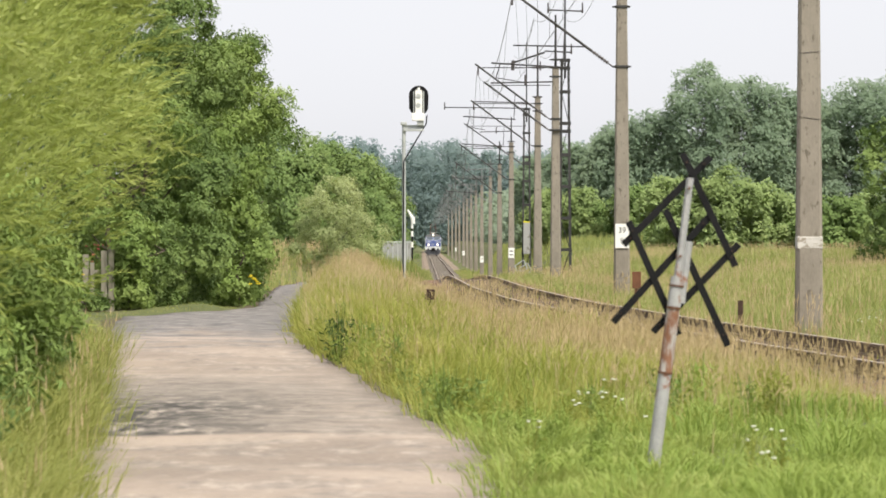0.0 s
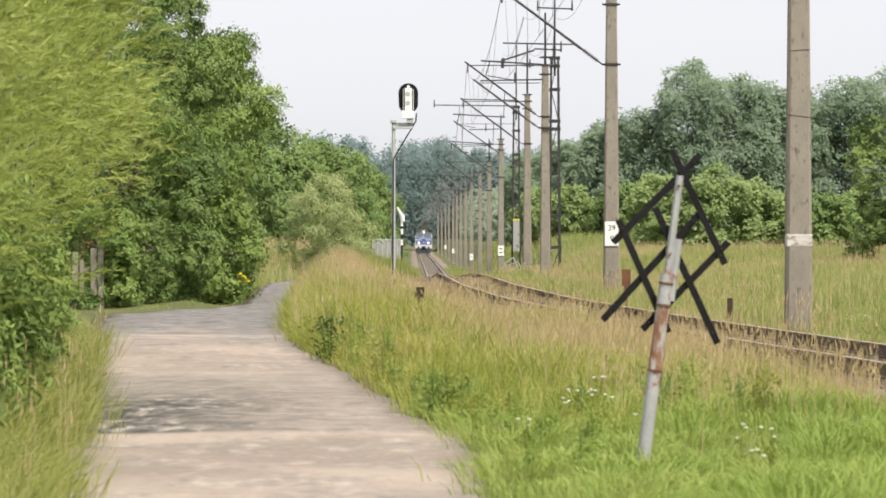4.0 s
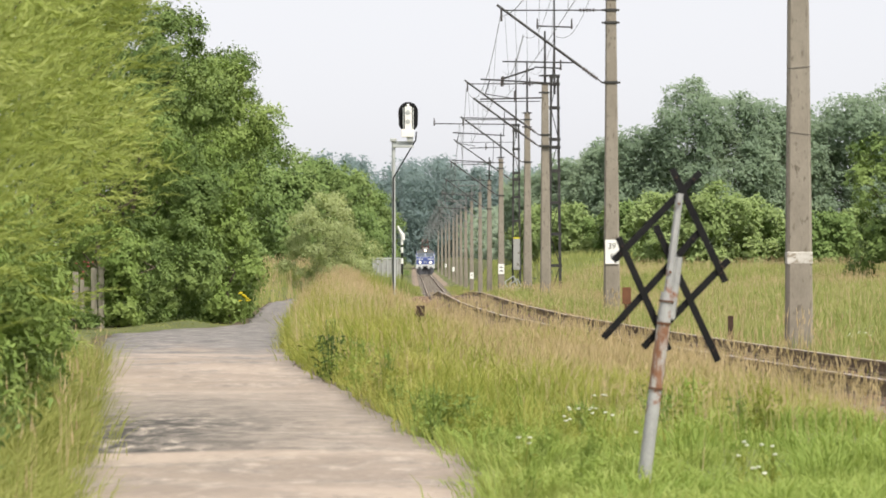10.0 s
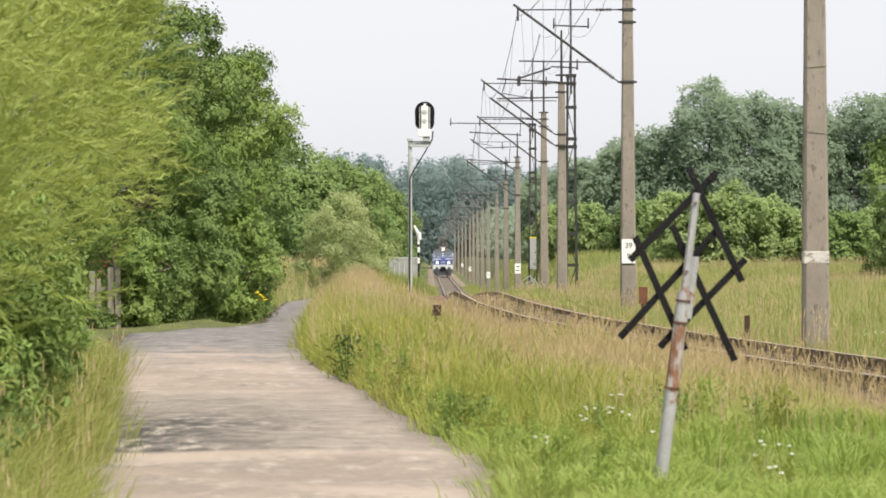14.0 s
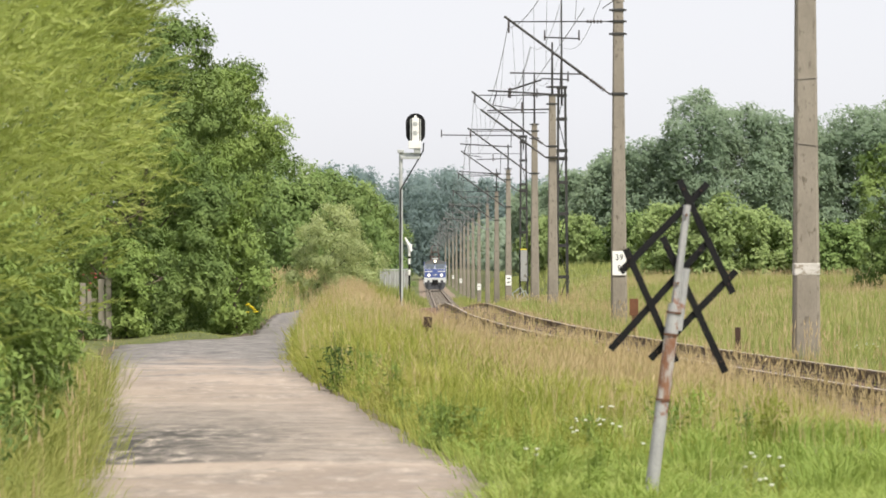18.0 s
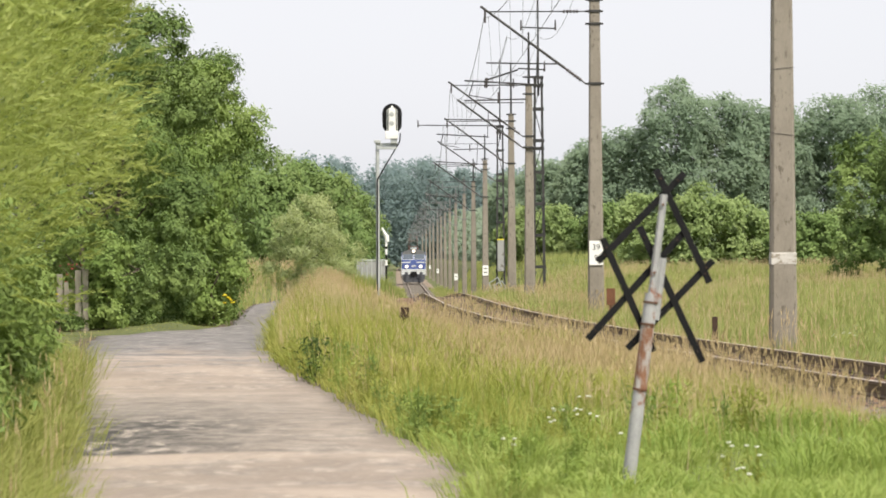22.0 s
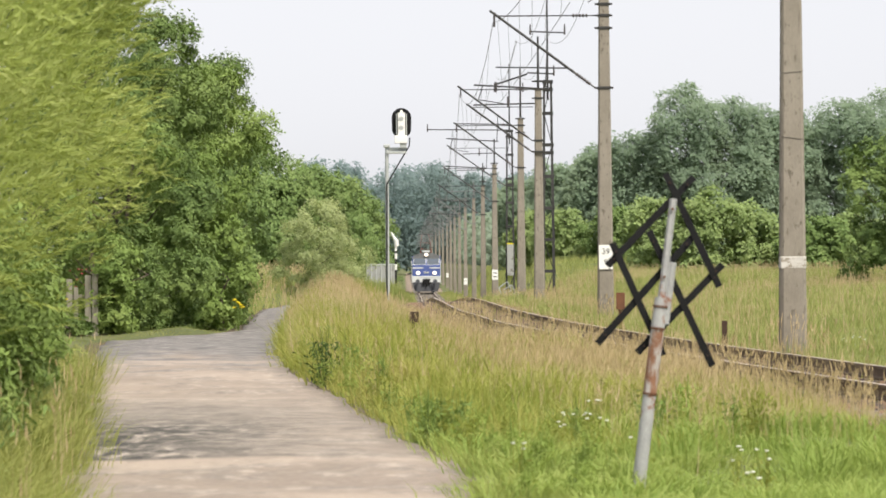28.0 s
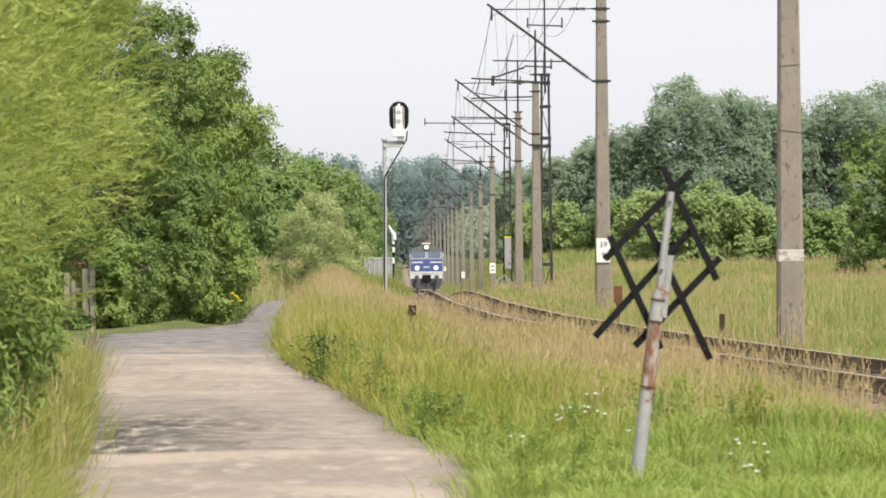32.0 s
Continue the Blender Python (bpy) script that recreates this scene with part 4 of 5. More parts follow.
def build_halt():
    x, y = -2.3, 205.0
    g = ground_z(x, y)
    w = tagged(empty("concrete_railing", pose(x, y, g)), "low grey concrete railing wall beside the line", "railing")
    bm = B()
    box(bm, 0, 0.04, (1.27 - g) / 2, 1.5, 0.1, 1.27 - g, 0.01)
    part("panel", bm, M["cabinet"], w)
    for z in (1.33,):
        bm = B()
        box(bm, 0, 0, z - g, 1.55, 0.08, 0.07, 0.01)
        part("handrail", bm, M["galv"], w)
    for i in range(7):
        bm = B()
        box(bm, -0.74 + i * 0.247, 0, (1.3 - g) / 2, 0.05, 0.1, 1.3 - g, 0.008)
        part("post", bm, M["galv"], w)
    x, y = -1.55, 203.0
    g = ground_z(x, y)
    c = tagged(empty("crossing_lamp", pose(x, y, g)), "black and white banded crossing post with a bent white hood", "crossing lamp")
    bm = B()
    rod(bm, (0, 0, -0.2), (0, 0, 2.3 - g), 0.05, 0.05, 10)
    part("post", bm, M["black"], c)
    for z in (1.2, 1.75, 2.15):
        bm = B()
        rod(bm, (0, 0, z - g - 0.14), (0, 0, z - g + 0.14), 0.062, 0.062, 10)
        part("white_ring", bm, M["white"], c)
    bm = B()
    rod(bm, (0.05, 0, 2.25 - g), (0.02, 0, 2.6 - g), 0.1, 0.12, 10)
    rod(bm, (0.02, 0, 2.5 - g), (-0.22, 0, 2.95 - g), 0.1, 0.04, 10)
    part("hood", bm, M["white"], c)


build_line()
build_wires()
build_signal()
build_crossing_sign()
build_markers()
build_fence()
build_tube_frame()
build_halt()


# ---- the locomotive ----
LOCO_BLUE = paint("locomotive_blue", (0.075, 0.11, 0.31), 0.45)
LOCO_GREY = paint("locomotive_pale_grey", (0.66, 0.68, 0.69), 0.45)
LOCO_ROOF = surface("sooty_roof_grey", (0.09, 0.095, 0.1), (0.17, 0.175, 0.18), scale=2, fine=25, rough=0.7)
LOCO_DARK = surface("dusty_underframe", (0.04, 0.043, 0.055), (0.095, 0.1, 0.115), scale=3, fine=30, rough=0.8)
LOCO_PANTO = surface("red_oxide_pantograph", (0.16, 0.05, 0.035), (0.28, 0.1, 0.07), rough=0.7)
LAMP_LIT = glow("lit_headlamp", (1.0, 0.86, 0.7), 1.3)


def window_glass():
    m, n, l, p = node_mat("cab_window_glass")
    p.inputs["Base Color"].default_value = (0.08, 0.1, 0.13, 1)
    p.inputs["Roughness"].default_value = 0.06
    p.inputs["Specular IOR Level"].default_value = 0.9
    p.inputs["Coat Weight"].default_value = 1.0
    return m


GLASS = window_glass()


def side_prism(bm, outline, x0, x1):
    """Closed outline of (y, z), drawn across from x0 to x1."""
    a = [bm.verts.new((x0, y, z)) for y, z in outline]
    b = [bm.verts.new((x1, y, z)) for y, z in outline]
    bm.faces.new(a)
    bm.faces.new(b[::-1])
    for i in range(len(a)):
        j = (i + 1) % len(a)
        bm.faces.new((a[j], a[i], b[i], b[j]))
    bmesh.ops.recalc_face_normals(bm, faces=bm.faces)


def build_loco():
    t = tagged(empty("locomotive"), "blue electric locomotive with pale grey trim and lit headlamps", "locomotive")
    L = 15.8
    bm = B()
    side_prism(bm, [(0, 1.45), (0, 2.72), (0.28, 3.55), (0.5, 3.7), (L - 0.5, 3.7), (L - 0.28, 3.55), (L, 2.72), (L, 1.45)], -1.43, 1.43)
    es = [e for e in bm.edges if abs(e.verts[0].co.x - e.verts[1].co.x) < 0.01 and abs(e.verts[0].co.y) < 0.6 and abs(e.verts[1].co.y) < 0.6]
    bmesh.ops.bevel(bm, geom=es, offset=0.14, segments=3, affect="EDGES", profile=0.5)
    part("body", bm, LOCO_BLUE, t)
    bm = B()
    pts = [(1.44 * math.cos(a), 3.42 + 0.62 * math.sin(a)) for a in np.linspace(0, math.pi, 13)]
    prism(bm, pts, 0.2, L - 0.2)
    part("roof", bm, LOCO_ROOF, t, "sooty grey arched roof")
    for s in (-1, 1):
        bm = B()
        box(bm, s * 1.45, L / 2, 1.62, 0.05, L - 0.3, 0.34, 0.01)
        part("side_skirt", bm, LOCO_GREY, t)
        # windscreens lie on the raked front
        tilt = Matrix.Translation((s * 0.68, 0.125, 3.14)) @ Matrix.Rotation(math.radians(-18.6), 4, "X")
        bm = B()
        box(bm, 0, 0, 0, 1.26, 0.03, 0.7, 0.01, tilt)
        wf = part("window_frame", bm, LOCO_GREY, t)
        bm = B()
        box(bm, 0, -0.02, 0, 1.18, 0.02, 0.62, 0.006, tilt)
        part("windscreen", bm, GLASS, wf, "dark reflecting windscreen")
        bm = B()
        rod(bm, tilt @ Vector((-0.1 * s, -0.045, 0.3)), tilt @ Vector((0.3 * s, -0.045, -0.2)), 0.012, seg=6)
        part("wiper", bm, LOCO_DARK, wf)
        bm = B()
        box(bm, s * 0.84, -0.012, 2.5, 1.02, 0.03, 0.12, 0.005)
        part("stripe", bm, LOCO_GREY, t, "pale stripe")
        bm = B()
        disc(bm, (s * 0.83, -0.03, 2.0), 0.21, 0.1, "Y", 20)
        ring = part("headlamp_ring", bm, LOCO_GREY, t)
        bm = B()
        disc(bm, (s * 0.83, -0.075, 2.0), 0.16, 0.05, "Y", 20)
        part("headlamp", bm, LAMP_LIT, ring, "round lit headlamp")
        bm = B()
        disc(bm, (s * 0.88, -0.25, 1.16), 0.1, 0.5, "Y", 12)
        buf = part("buffer", bm, LOCO_DARK, t)
        bm = B()
        disc(bm, (s * 0.88, -0.55, 1.16), 0.21, 0.07, "Y", 18)
        part("buffer_plate", bm, LOCO_DARK, buf)
        bm = B()
        rod(bm, (s * 1.44, -0.06, 0.9), (s * 1.44, -0.06, 3.2), 0.03, seg=6)
        part("handrail", bm, LOCO_GREY, t)
        bm = B()
        box(bm, s * 1.32, 0.05, 0.85, 0.3, 0.35, 0.04)
        box(bm, s * 1.32, 0.05, 0.55, 0.3, 0.3, 0.04)
        rod(bm, (s * 1.46, 0.05, 0.45), (s * 1.46, 0.05, 1.3), 0.02, seg=6)
        part("steps", bm, LOCO_DARK, t)
        bm = B()
        box(bm, s * 1.48, 0.4, 3.15, 0.08, 0.06, 0.3, 0.01)
        part("side_mirror", bm, LOCO_GREY, t)
    bm = B()
    box(bm, 0, -0.02, 2.05, 0.52, 0.03, 0.17, 0.005)
    part("number_panel", bm, LOCO_GREY, t)
    bm = B()
    for i in range(5):
        box(bm, -0.2 + i * 0.1, -0.04, 2.05, 0.045, 0.01, 0.1)
    part("number_bars", bm, LOCO_DARK, t)
    bm = B()
    box(bm, 0, 0.02, 1.6, 2.88, 0.18, 0.16, 0.02)
    part("front_band", bm, LOCO_GREY, t)
    bm = B()
    box(bm, 0, 0.1, 1.3, 2.8, 0.25, 0.48, 0.03)
    part("buffer_beam", bm, LOCO_GREY, t, "pale grey buffer beam")
    bm = B()
    box(bm, 0, -0.12, 1.12, 0.75, 0.25, 0.55, 0.03)
    rod(bm, (0, -0.3, 1.05), (0, -0.3, 0.55), 0.05)
    for s in (-0.45, 0.45, -0.3, 0.3):
        rod(bm, (s, -0.1, 1.05), (s * 1.1, -0.14, 0.5), 0.03, seg=6)
    part("coupler", bm, M["black"], t)
    bm = B()
    prism(bm, [(-1.36, 1.05), (1.36, 1.05), (1.3, 0.5), (1.1, 0.14), (-1.1, 0.14), (-1.3, 0.5)], -0.12, 0.2)
    part("rail_guard", bm, LOCO_DARK, t, "dark slotted rail guard")
    bm = B()
    box(bm, 0, L / 2, 1.15, 2.7, L - 0.8, 0.6, 0.02)
    part("underframe", bm, LOCO_DARK, t)
    for yb in (1.7, 4.75, 11.0, 14.05):
        for s in (-0.75, 0.75):
            bm = B()
            disc(bm, (s, yb, 0.625), 0.625, 0.13, "X", 24)
            part("wheel", bm, LOCO_DARK, t)
    for yb in (3.2, 12.5):
        bm = B()
        for s in (-1.1, 1.1):
            box(bm, s, yb, 0.66, 0.14, 4.2, 0.35, 0.03)
        part("bogie_frame", bm, LOCO_DARK, t)
    # roof headlamp, horns and pantographs
    bm = B()
    box(bm, 0, 0.42, 3.86, 0.52, 0.6, 0.46, 0.05)
    hl = part("top_lamp_housing", bm, LOCO_ROOF, t)
    bm = B()
    disc(bm, (0, 0.1, 3.84), 0.17, 0.08, "Y", 20)
    part("top_headlamp", bm, LAMP_LIT, hl, "round lit top headlamp")
    bm = B()
    box(bm, 0, 0.5, 4.17, 0.78, 0.5, 0.13, 0.03)
    part("lamp_visor", bm, LOCO_GREY, hl)
    for yb, up in ((3.0, 0.35), (12.6, 1.75)):
        bm = B()
        z0 = 4.1
        for s in (-0.55, 0.55):
            for dy in (-0.5, 0.5):
                rod(bm, (s * 0.8, yb + dy, 3.8), (s, yb + dy, z0 + 0.1), 0.05, seg=6)
            rod(bm, (s, yb - 0.9, z0 + 0.1), (s, yb + 0.9, z0 + 0.1), 0.035, seg=6)
            for k in (-1, 1):
                rod(bm, (s, yb + k * 0.8, z0 + 0.1), (s * 0.9, yb + k * 1.25, z0 + 0.1 + up * 0.5), 0.025, seg=6)
                rod(bm, (s * 0.9, yb + k * 1.25, z0 + 0.1 + up * 0.5), (s * 0.6, yb, z0 + 0.1 + up), 0.02, seg=6)
        for k in (-1, 1):
            rod(bm, (-0.52, yb + k * 1.25, z0 + 0.1 + up * 0.5), (0.52, yb + k * 1.25, z0 + 0.1 + up * 0.5), 0.02, seg=6)
        pan = part("pantograph", bm, LOCO_PANTO, t, "red oxide pantograph")
        bm = B()
        for k in (-0.15, 0.15):
            rod(bm, (-0.75, yb + k, z0 + 0.12 + up), (0.75, yb + k, z0 + 0.12 + up), 0.025, seg=6)
            for s in (-1, 1):
                rod(bm, (0.75 * s, yb + k, z0 + 0.12 + up), (0.95 * s, yb + k, z0 - 0.05 + up), 0.02, seg=6)
        part("collector_head", bm, M["steel"], pan)
    return t


loco = build_loco()


# ---- plants ----
def unit(v):
    return v / np.maximum(np.linalg.norm(v, axis=-1, keepdims=True), 1e-6)


HELIO = np.array([0.35, -0.55, 0.76])  # leaf tilt towards sun and camera, added to flatten the shading of distant crowns


def leaf_quads(pos, axis, side, size, aspect):
    """Pointed four-cornered leaves at pos, along axis."""
    a = axis * size[:, None]
    s = side * (size * aspect)[:, None]
    v = np.stack([pos - a * 0.5, pos + s * 0.5, pos + a * 0.6, pos - s * 0.5], 1)
    f = np.arange(len(pos) * 4).reshape(-1, 4)
    return v.reshape(-1, 3), f


def leaf_tris(pos, axis, side, size, aspect):
    """Simpler three-cornered leaves for crowns of very many."""
    a, s = axis * size[:, None], side * (size * aspect)[:, None]
    v = np.stack([pos - a * 0.5 + s * 0.55, pos + a * 0.75, pos - a * 0.5 - s * 0.55], 1)
    return v.reshape(-1, 3), np.arange(len(pos) * 3).reshape(-1, 3)


def crown_points(rng, n, r, rz, zc, boughs=14, lobes=8, lobe=0.5, per=10, spread=0.07, inner=0.1, sprays=0.05, lean=(0, 0), flat=0.8, bough=0.45, out_to=1.08, spray_to=1.6):
    """Leaf places in an uneven crown: boughs, domed leafy lobes on the outside of each bough, twigs on the lobes,
    leaves round the twigs; and the way out of the lobe at each leaf."""
    u = np.linspace(-0.92, 0.82, boughs) + rng.uniform(-0.08, 0.08, boughs)
    a = np.arange(boughs) * 2.4 + rng.uniform(-0.6, 0.6, boughs)
    wide = (1 - np.clip(np.abs(u), 0, 1) ** 3) ** 0.5 * np.where(u > 0.2, 1 - 0.35 * (u - 0.2), 1.0)
    rad = rng.uniform(0.3, 0.8, boughs) * wide
    bc = np.stack([np.cos(a) * rad * r, np.sin(a) * rad * r, u * rz * 0.9], -1)
    br = rng.uniform(0.8, 1.2, boughs) * bough * min(r, rz)
    bi = np.repeat(np.arange(boughs), lobes)
    bd = unit(rng.normal(size=(len(bi), 3)) + 0.6 * unit(bc[bi] * [1, 1, 0.3]) + [0, 0, 0.3])
    lc = bc[bi] + bd * (br[bi] * rng.uniform(0.7, out_to, len(bi)))[:, None]
    lr = lobe * rng.uniform(0.55, 1.4, len(bi))
    m = max(1, n // per)
    li = rng.choice(len(bi), m, p=lr ** 2 / (lr ** 2).sum())
    td = unit(rng.normal(size=(m, 3)) + 0.5 * bd[li] + [0, 0, 0.5])
    reach = rng.uniform(0.72, 1.06, m)
    pick = rng.random(m)
    reach = np.where(pick < inner, rng.uniform(-0.6, 0.7, m), np.where(pick > 1 - sprays, rng.uniform(1.1, spray_to, m), reach))
    tp = lc[li] + td * (lr[li] * reach)[:, None] * [1, 1, flat]
    tp[:, 0] += lean[0] * (tp[:, 2] / rz)
    tp[:, 1] += lean[1] * (tp[:, 2] / rz)
    k = np.repeat(np.arange(m), per)
    p = tp[k] + rng.normal(size=(len(k), 3)) * spread
    out = unit(td + 0.55 * bd[li] + [0, 0, 0.15])[k]
    p[:, 2] += zc
    return p, out


def trunk_mesh(rng, h, r0, crown_r, limbs):
    bm = B()
    pts = [Vector((0, 0, -0.3))]
    for i in range(1, 6):
        pts.append(Vector((rng.normal() * 0.05 * i, rng.normal() * 0.05 * i, h * i / 5)))
    for i in range(5):
        rod(bm, pts[i], pts[i + 1], r0 * (1 - i * 0.17), r0 * (1 - (i + 1) * 0.17), 8, caps=False)
    for i in range(limbs):
        u = rng.uniform(0.25, 0.85)
        p = pts[0].lerp(pts[-1], u)
        a = rng.uniform(0, 6.28)
        e = p + Vector((math.cos(a), math.sin(a), 0.7)) * crown_r * rng.uniform(0.45, 0.8)
        mid = p.lerp(e, 0.5) + Vector((0, 0, -0.08 * crown_r))
        rod(bm, p, mid, r0 * 0.4, r0 * 0.26, 6, caps=False)
        rod(bm, mid, e, r0 * 0.26, r0 * 0.08, 6, caps=False)
    return bm


def tree(name, x, y, h, r, mat, n, size, label, category="tree", seed=1, base=-0.1, boughs=14, lobes=8, lobe=0.5, aspect=0.6, rough_n=0.4, lean=(0, 0), group="", trunk=0.09, sprays=0.05, spread=0.07, per=10, bough=0.45, out_to=1.08, spray_to=1.6, turn=0.0):
    """A crown of many leaves from base*h up to h, over a tapered trunk with limbs."""
    rng = np.random.default_rng(seed)
    t = tagged(empty(name, pose(x, y, ground_z(x, y))), label, category, group)
    rz = h * (1 - base) / 2
    p, out = crown_points(rng, n, r, rz, h * base + rz, boughs, lobes, lobe, per, spread, lean=lean, sprays=sprays, bough=bough, out_to=out_to, spray_to=spray_to)
    keep = p[:, 2] > 0.03
    p, out = p[keep], out[keep]
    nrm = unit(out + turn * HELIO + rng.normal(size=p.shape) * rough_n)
    ax = unit(np.cross(nrm, rng.normal(size=p.shape)) - [0, 0, 0.2])
    side = unit(np.cross(ax, nrm))
    v, f = leaf_tris(p, ax, side, size * rng.uniform(0.6, 1.3, len(p)), aspect)
    part("trunk", trunk_mesh(rng, h * 0.8, trunk, r, 9), M["bark"], t)
    soup("crown", v, f, M[mat], t)
    return t


def willow(x, y, h, r, n, lean, seed, mat="willow", lobe=0.5, base=-0.12):
    """A willow: lobes bristling with long shoots, each a plume of narrow leaves that the wind sweeps over."""
    rng = np.random.default_rng(seed)
    t = tagged(empty("willow_tree", pose(x, y, ground_z(x, y))), "yellow-green willow leaning over the path", "tree", "willows beside the path")
    rz = h * (1 - base) / 2
    per = 20
    root, out = crown_points(rng, n // per, r, rz, h * base + rz, 16, 9, lobe, 1, 0.06, inner=0.12, sprays=0.04, lean=lean, flat=0.9)
    keep = root[:, 2] > 0.03
    root, out = root[keep], out[keep]
    m = len(root)
    way = unit(out * 0.7 + rng.normal(size=(m, 3)) * 0.28 + [0.4, 0, 0.35])
    ln = rng.uniform(0.25, 0.55, m)
    k = np.repeat(np.arange(m), per)
    s = np.tile((np.arange(per) + 0.5) / per, m)
    p = root[k] + way[k] * (ln[k] * s)[:, None] - np.stack([0 * s, 0 * s, 0.14 * ln[k] * s ** 2], -1)
    radial = unit(np.cross(way[k], rng.normal(size=(len(k), 3))))
    ax = unit(way[k] * 0.9 + radial * 0.55 - [0, 0, 0.12])
    nrm = unit(out[k] + rng.normal(size=p.shape) * 0.35)
    side = unit(np.cross(ax, nrm))
    v, f = leaf_tris(p + ax * 0.04, ax, side, 0.1 * (1.1 - 0.45 * s) * rng.uniform(0.75, 1.2, len(k)), 0.2)
    part("trunk", trunk_mesh(rng, h * 0.8, 0.09, r, 9), M["bark"], t)
    soup("crown", v, f, M[mat], t)
    return t


def far_woods():
    """Hazy wood that closes the line, one mass of many small clumps; its haze is in the leaf colour."""
    rng = np.random.default_rng(21)
    V = []
    for i in range(104):
        x = rng.uniform(-48, 48)
        y = 930 + rng.uniform(0, 80) + abs(x) * 0.15
        h = 28.0 - 2.5 * float(step(x, -5, 12)) + 1.5 * math.sin(x * 0.23 + 0.6) + 1.2 * math.sin(x * 0.61) + rng.uniform(-2.0, 1.5)
        r = rng.uniform(2.6, 4.6)
        p, out = crown_points(rng, 1900, r, h * 0.46, h * 0.5, 26, 8, 1.3, 2, 0.35, inner=0.0, out_to=0.85, sprays=0.0)
        p += [x, y, -2.2]
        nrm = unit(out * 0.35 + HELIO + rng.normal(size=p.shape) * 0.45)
        ax = unit(np.cross(nrm, rng.normal(size=p.shape)))
        v, _ = leaf_tris(p, ax, unit(np.cross(ax, nrm)), rng.uniform(0.3, 0.65, len(p)), 0.9)
        V.append(v)
    V = np.concatenate(V)
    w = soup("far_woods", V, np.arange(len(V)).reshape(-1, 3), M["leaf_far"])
    tagged(w, "distant pine wood, haze-paled to grey-green, closing the railway cutting", "woods", kind="stuff")


def thickets():
    """Hazy scrub on both sides of the distant line, paled by its leaf colour."""
    rng = np.random.default_rng(22)
    V = []
    for i in range(120):
        s = -1 if i % 2 else 1
        y = 285 + 600 * (i / 120) + rng.uniform(-6, 6)
        h = rng.uniform(3.2, 6.0) + 0.006 * (y - 285)
        r = h * rng.uniform(0.38, 0.5)
        x = float(track_x(y)) + s * (6.4 + r + rng.uniform(0, 2.0)) + (1.2 if s > 0 else 0)
        p, out = crown_points(rng, 900, r, h * 0.55, h * 0.45, 14, 8, 0.8, 4, 0.2, inner=0.0, out_to=0.8)
        up = p[:, 2] > 0
        p, out = p[up] + [x, y, ground_z(x, y)], out[up]
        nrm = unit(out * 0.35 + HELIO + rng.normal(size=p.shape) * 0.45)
        ax = unit(np.cross(nrm, rng.normal(size=p.shape)))
        v, _ = leaf_tris(p, ax, unit(np.cross(ax, nrm)), rng.uniform(0.3, 0.6, len(p)), 0.9)
        V.append(v)
    V = np.concatenate(V)
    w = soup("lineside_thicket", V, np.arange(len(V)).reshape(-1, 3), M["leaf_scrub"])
    tagged(w, "scrub along the distant line, haze-paled to grey-green", "woods", kind="stuff")


# ---- grass ----
def blades(name, x, y, h, w, bend, mat, rng, label, z=None, ang=None, fine=60):
    """Bent tapering blades rooted in the ground; from the distance fine on, each is a single leaning spike."""
    n = len(x)
    z = land(x, y) if z is None else z
    a = rng.uniform(0, 6.28, n) if ang is None else ang + rng.normal(size=n) * 0.5
    f = rng.uniform(-0.9, 0.9, n)  # which way the flat side looks
    root = np.stack([x, y, z - 0.02], -1)
    s = np.stack([np.cos(f) * w / 2, np.sin(f) * w / 2, 0 * w], -1)
    lean = np.stack([np.cos(a) * bend * h, np.sin(a) * bend * h, 0 * h], -1)
    up = np.stack([0 * h, 0 * h, h], -1)
    mid = root + lean * 0.3 + up * 0.55
    tip = root + lean + up * (1 - 0.35 * bend[:, None])
    nr = y < fine
    v = np.stack([root - s, root + s, mid + s * 0.8, mid - s * 0.8, tip], 1)[nr].reshape(-1, 3)
    k = np.arange(nr.sum())[:, None] * 5
    t = np.concatenate([k + [0, 1, 2], k + [0, 2, 3], k + [3, 2, 4]])
    far = np.stack([root - s, root + s, tip], 1)[~nr].reshape(-1, 3)
    t = np.concatenate([t, len(v) + np.arange(len(far)).reshape(-1, 3)])
    return tagged(soup(name, np.concatenate([v, far]), t, M[mat]), label, "grass", kind="stuff")


def seed_heads(name, x, y, h, mat, rng, label, length=0.16, width=0.022):
    """Thin stems with a loose, nodding head."""
    n = len(x)
    z = land(x, y)
    a = rng.uniform(0, 6.28, n)
    b = rng.uniform(0.03, 0.2, n)
    root = np.stack([x, y, z], -1)
    top = root + np.stack([np.cos(a) * b * h, np.sin(a) * b * h, h], -1)
    s = np.zeros((n, 3))
    s[:, 0] = 0.0028 * np.clip(y / 40, 1, 5)
    ax = unit(top - root + rng.normal(size=(n, 3)) * 0.12)
    ln = length * rng.uniform(0.6, 1.3, n)[:, None]
    sd = unit(np.cross(ax, rng.normal(size=(n, 3)))) * (width * rng.uniform(0.6, 1.4, n))[:, None]
    sd2 = unit(np.cross(ax, sd)) * np.linalg.norm(sd, axis=1, keepdims=True)
    v = np.stack([root - s, root + s, top, top - ax * ln * 0.35, top + sd, top + ax * ln, top - sd, top + sd2, top - sd2], 1).reshape(-1, 3)
    k = np.arange(n)[:, None] * 9
    t = np.concatenate([k + [0, 1, 2], k + [3, 4, 5], k + [3, 5, 6], k + [3, 7, 5], k + [3, 5, 8]])
    return tagged(soup(name, v, t, M[mat]), label, "grass", kind="stuff")


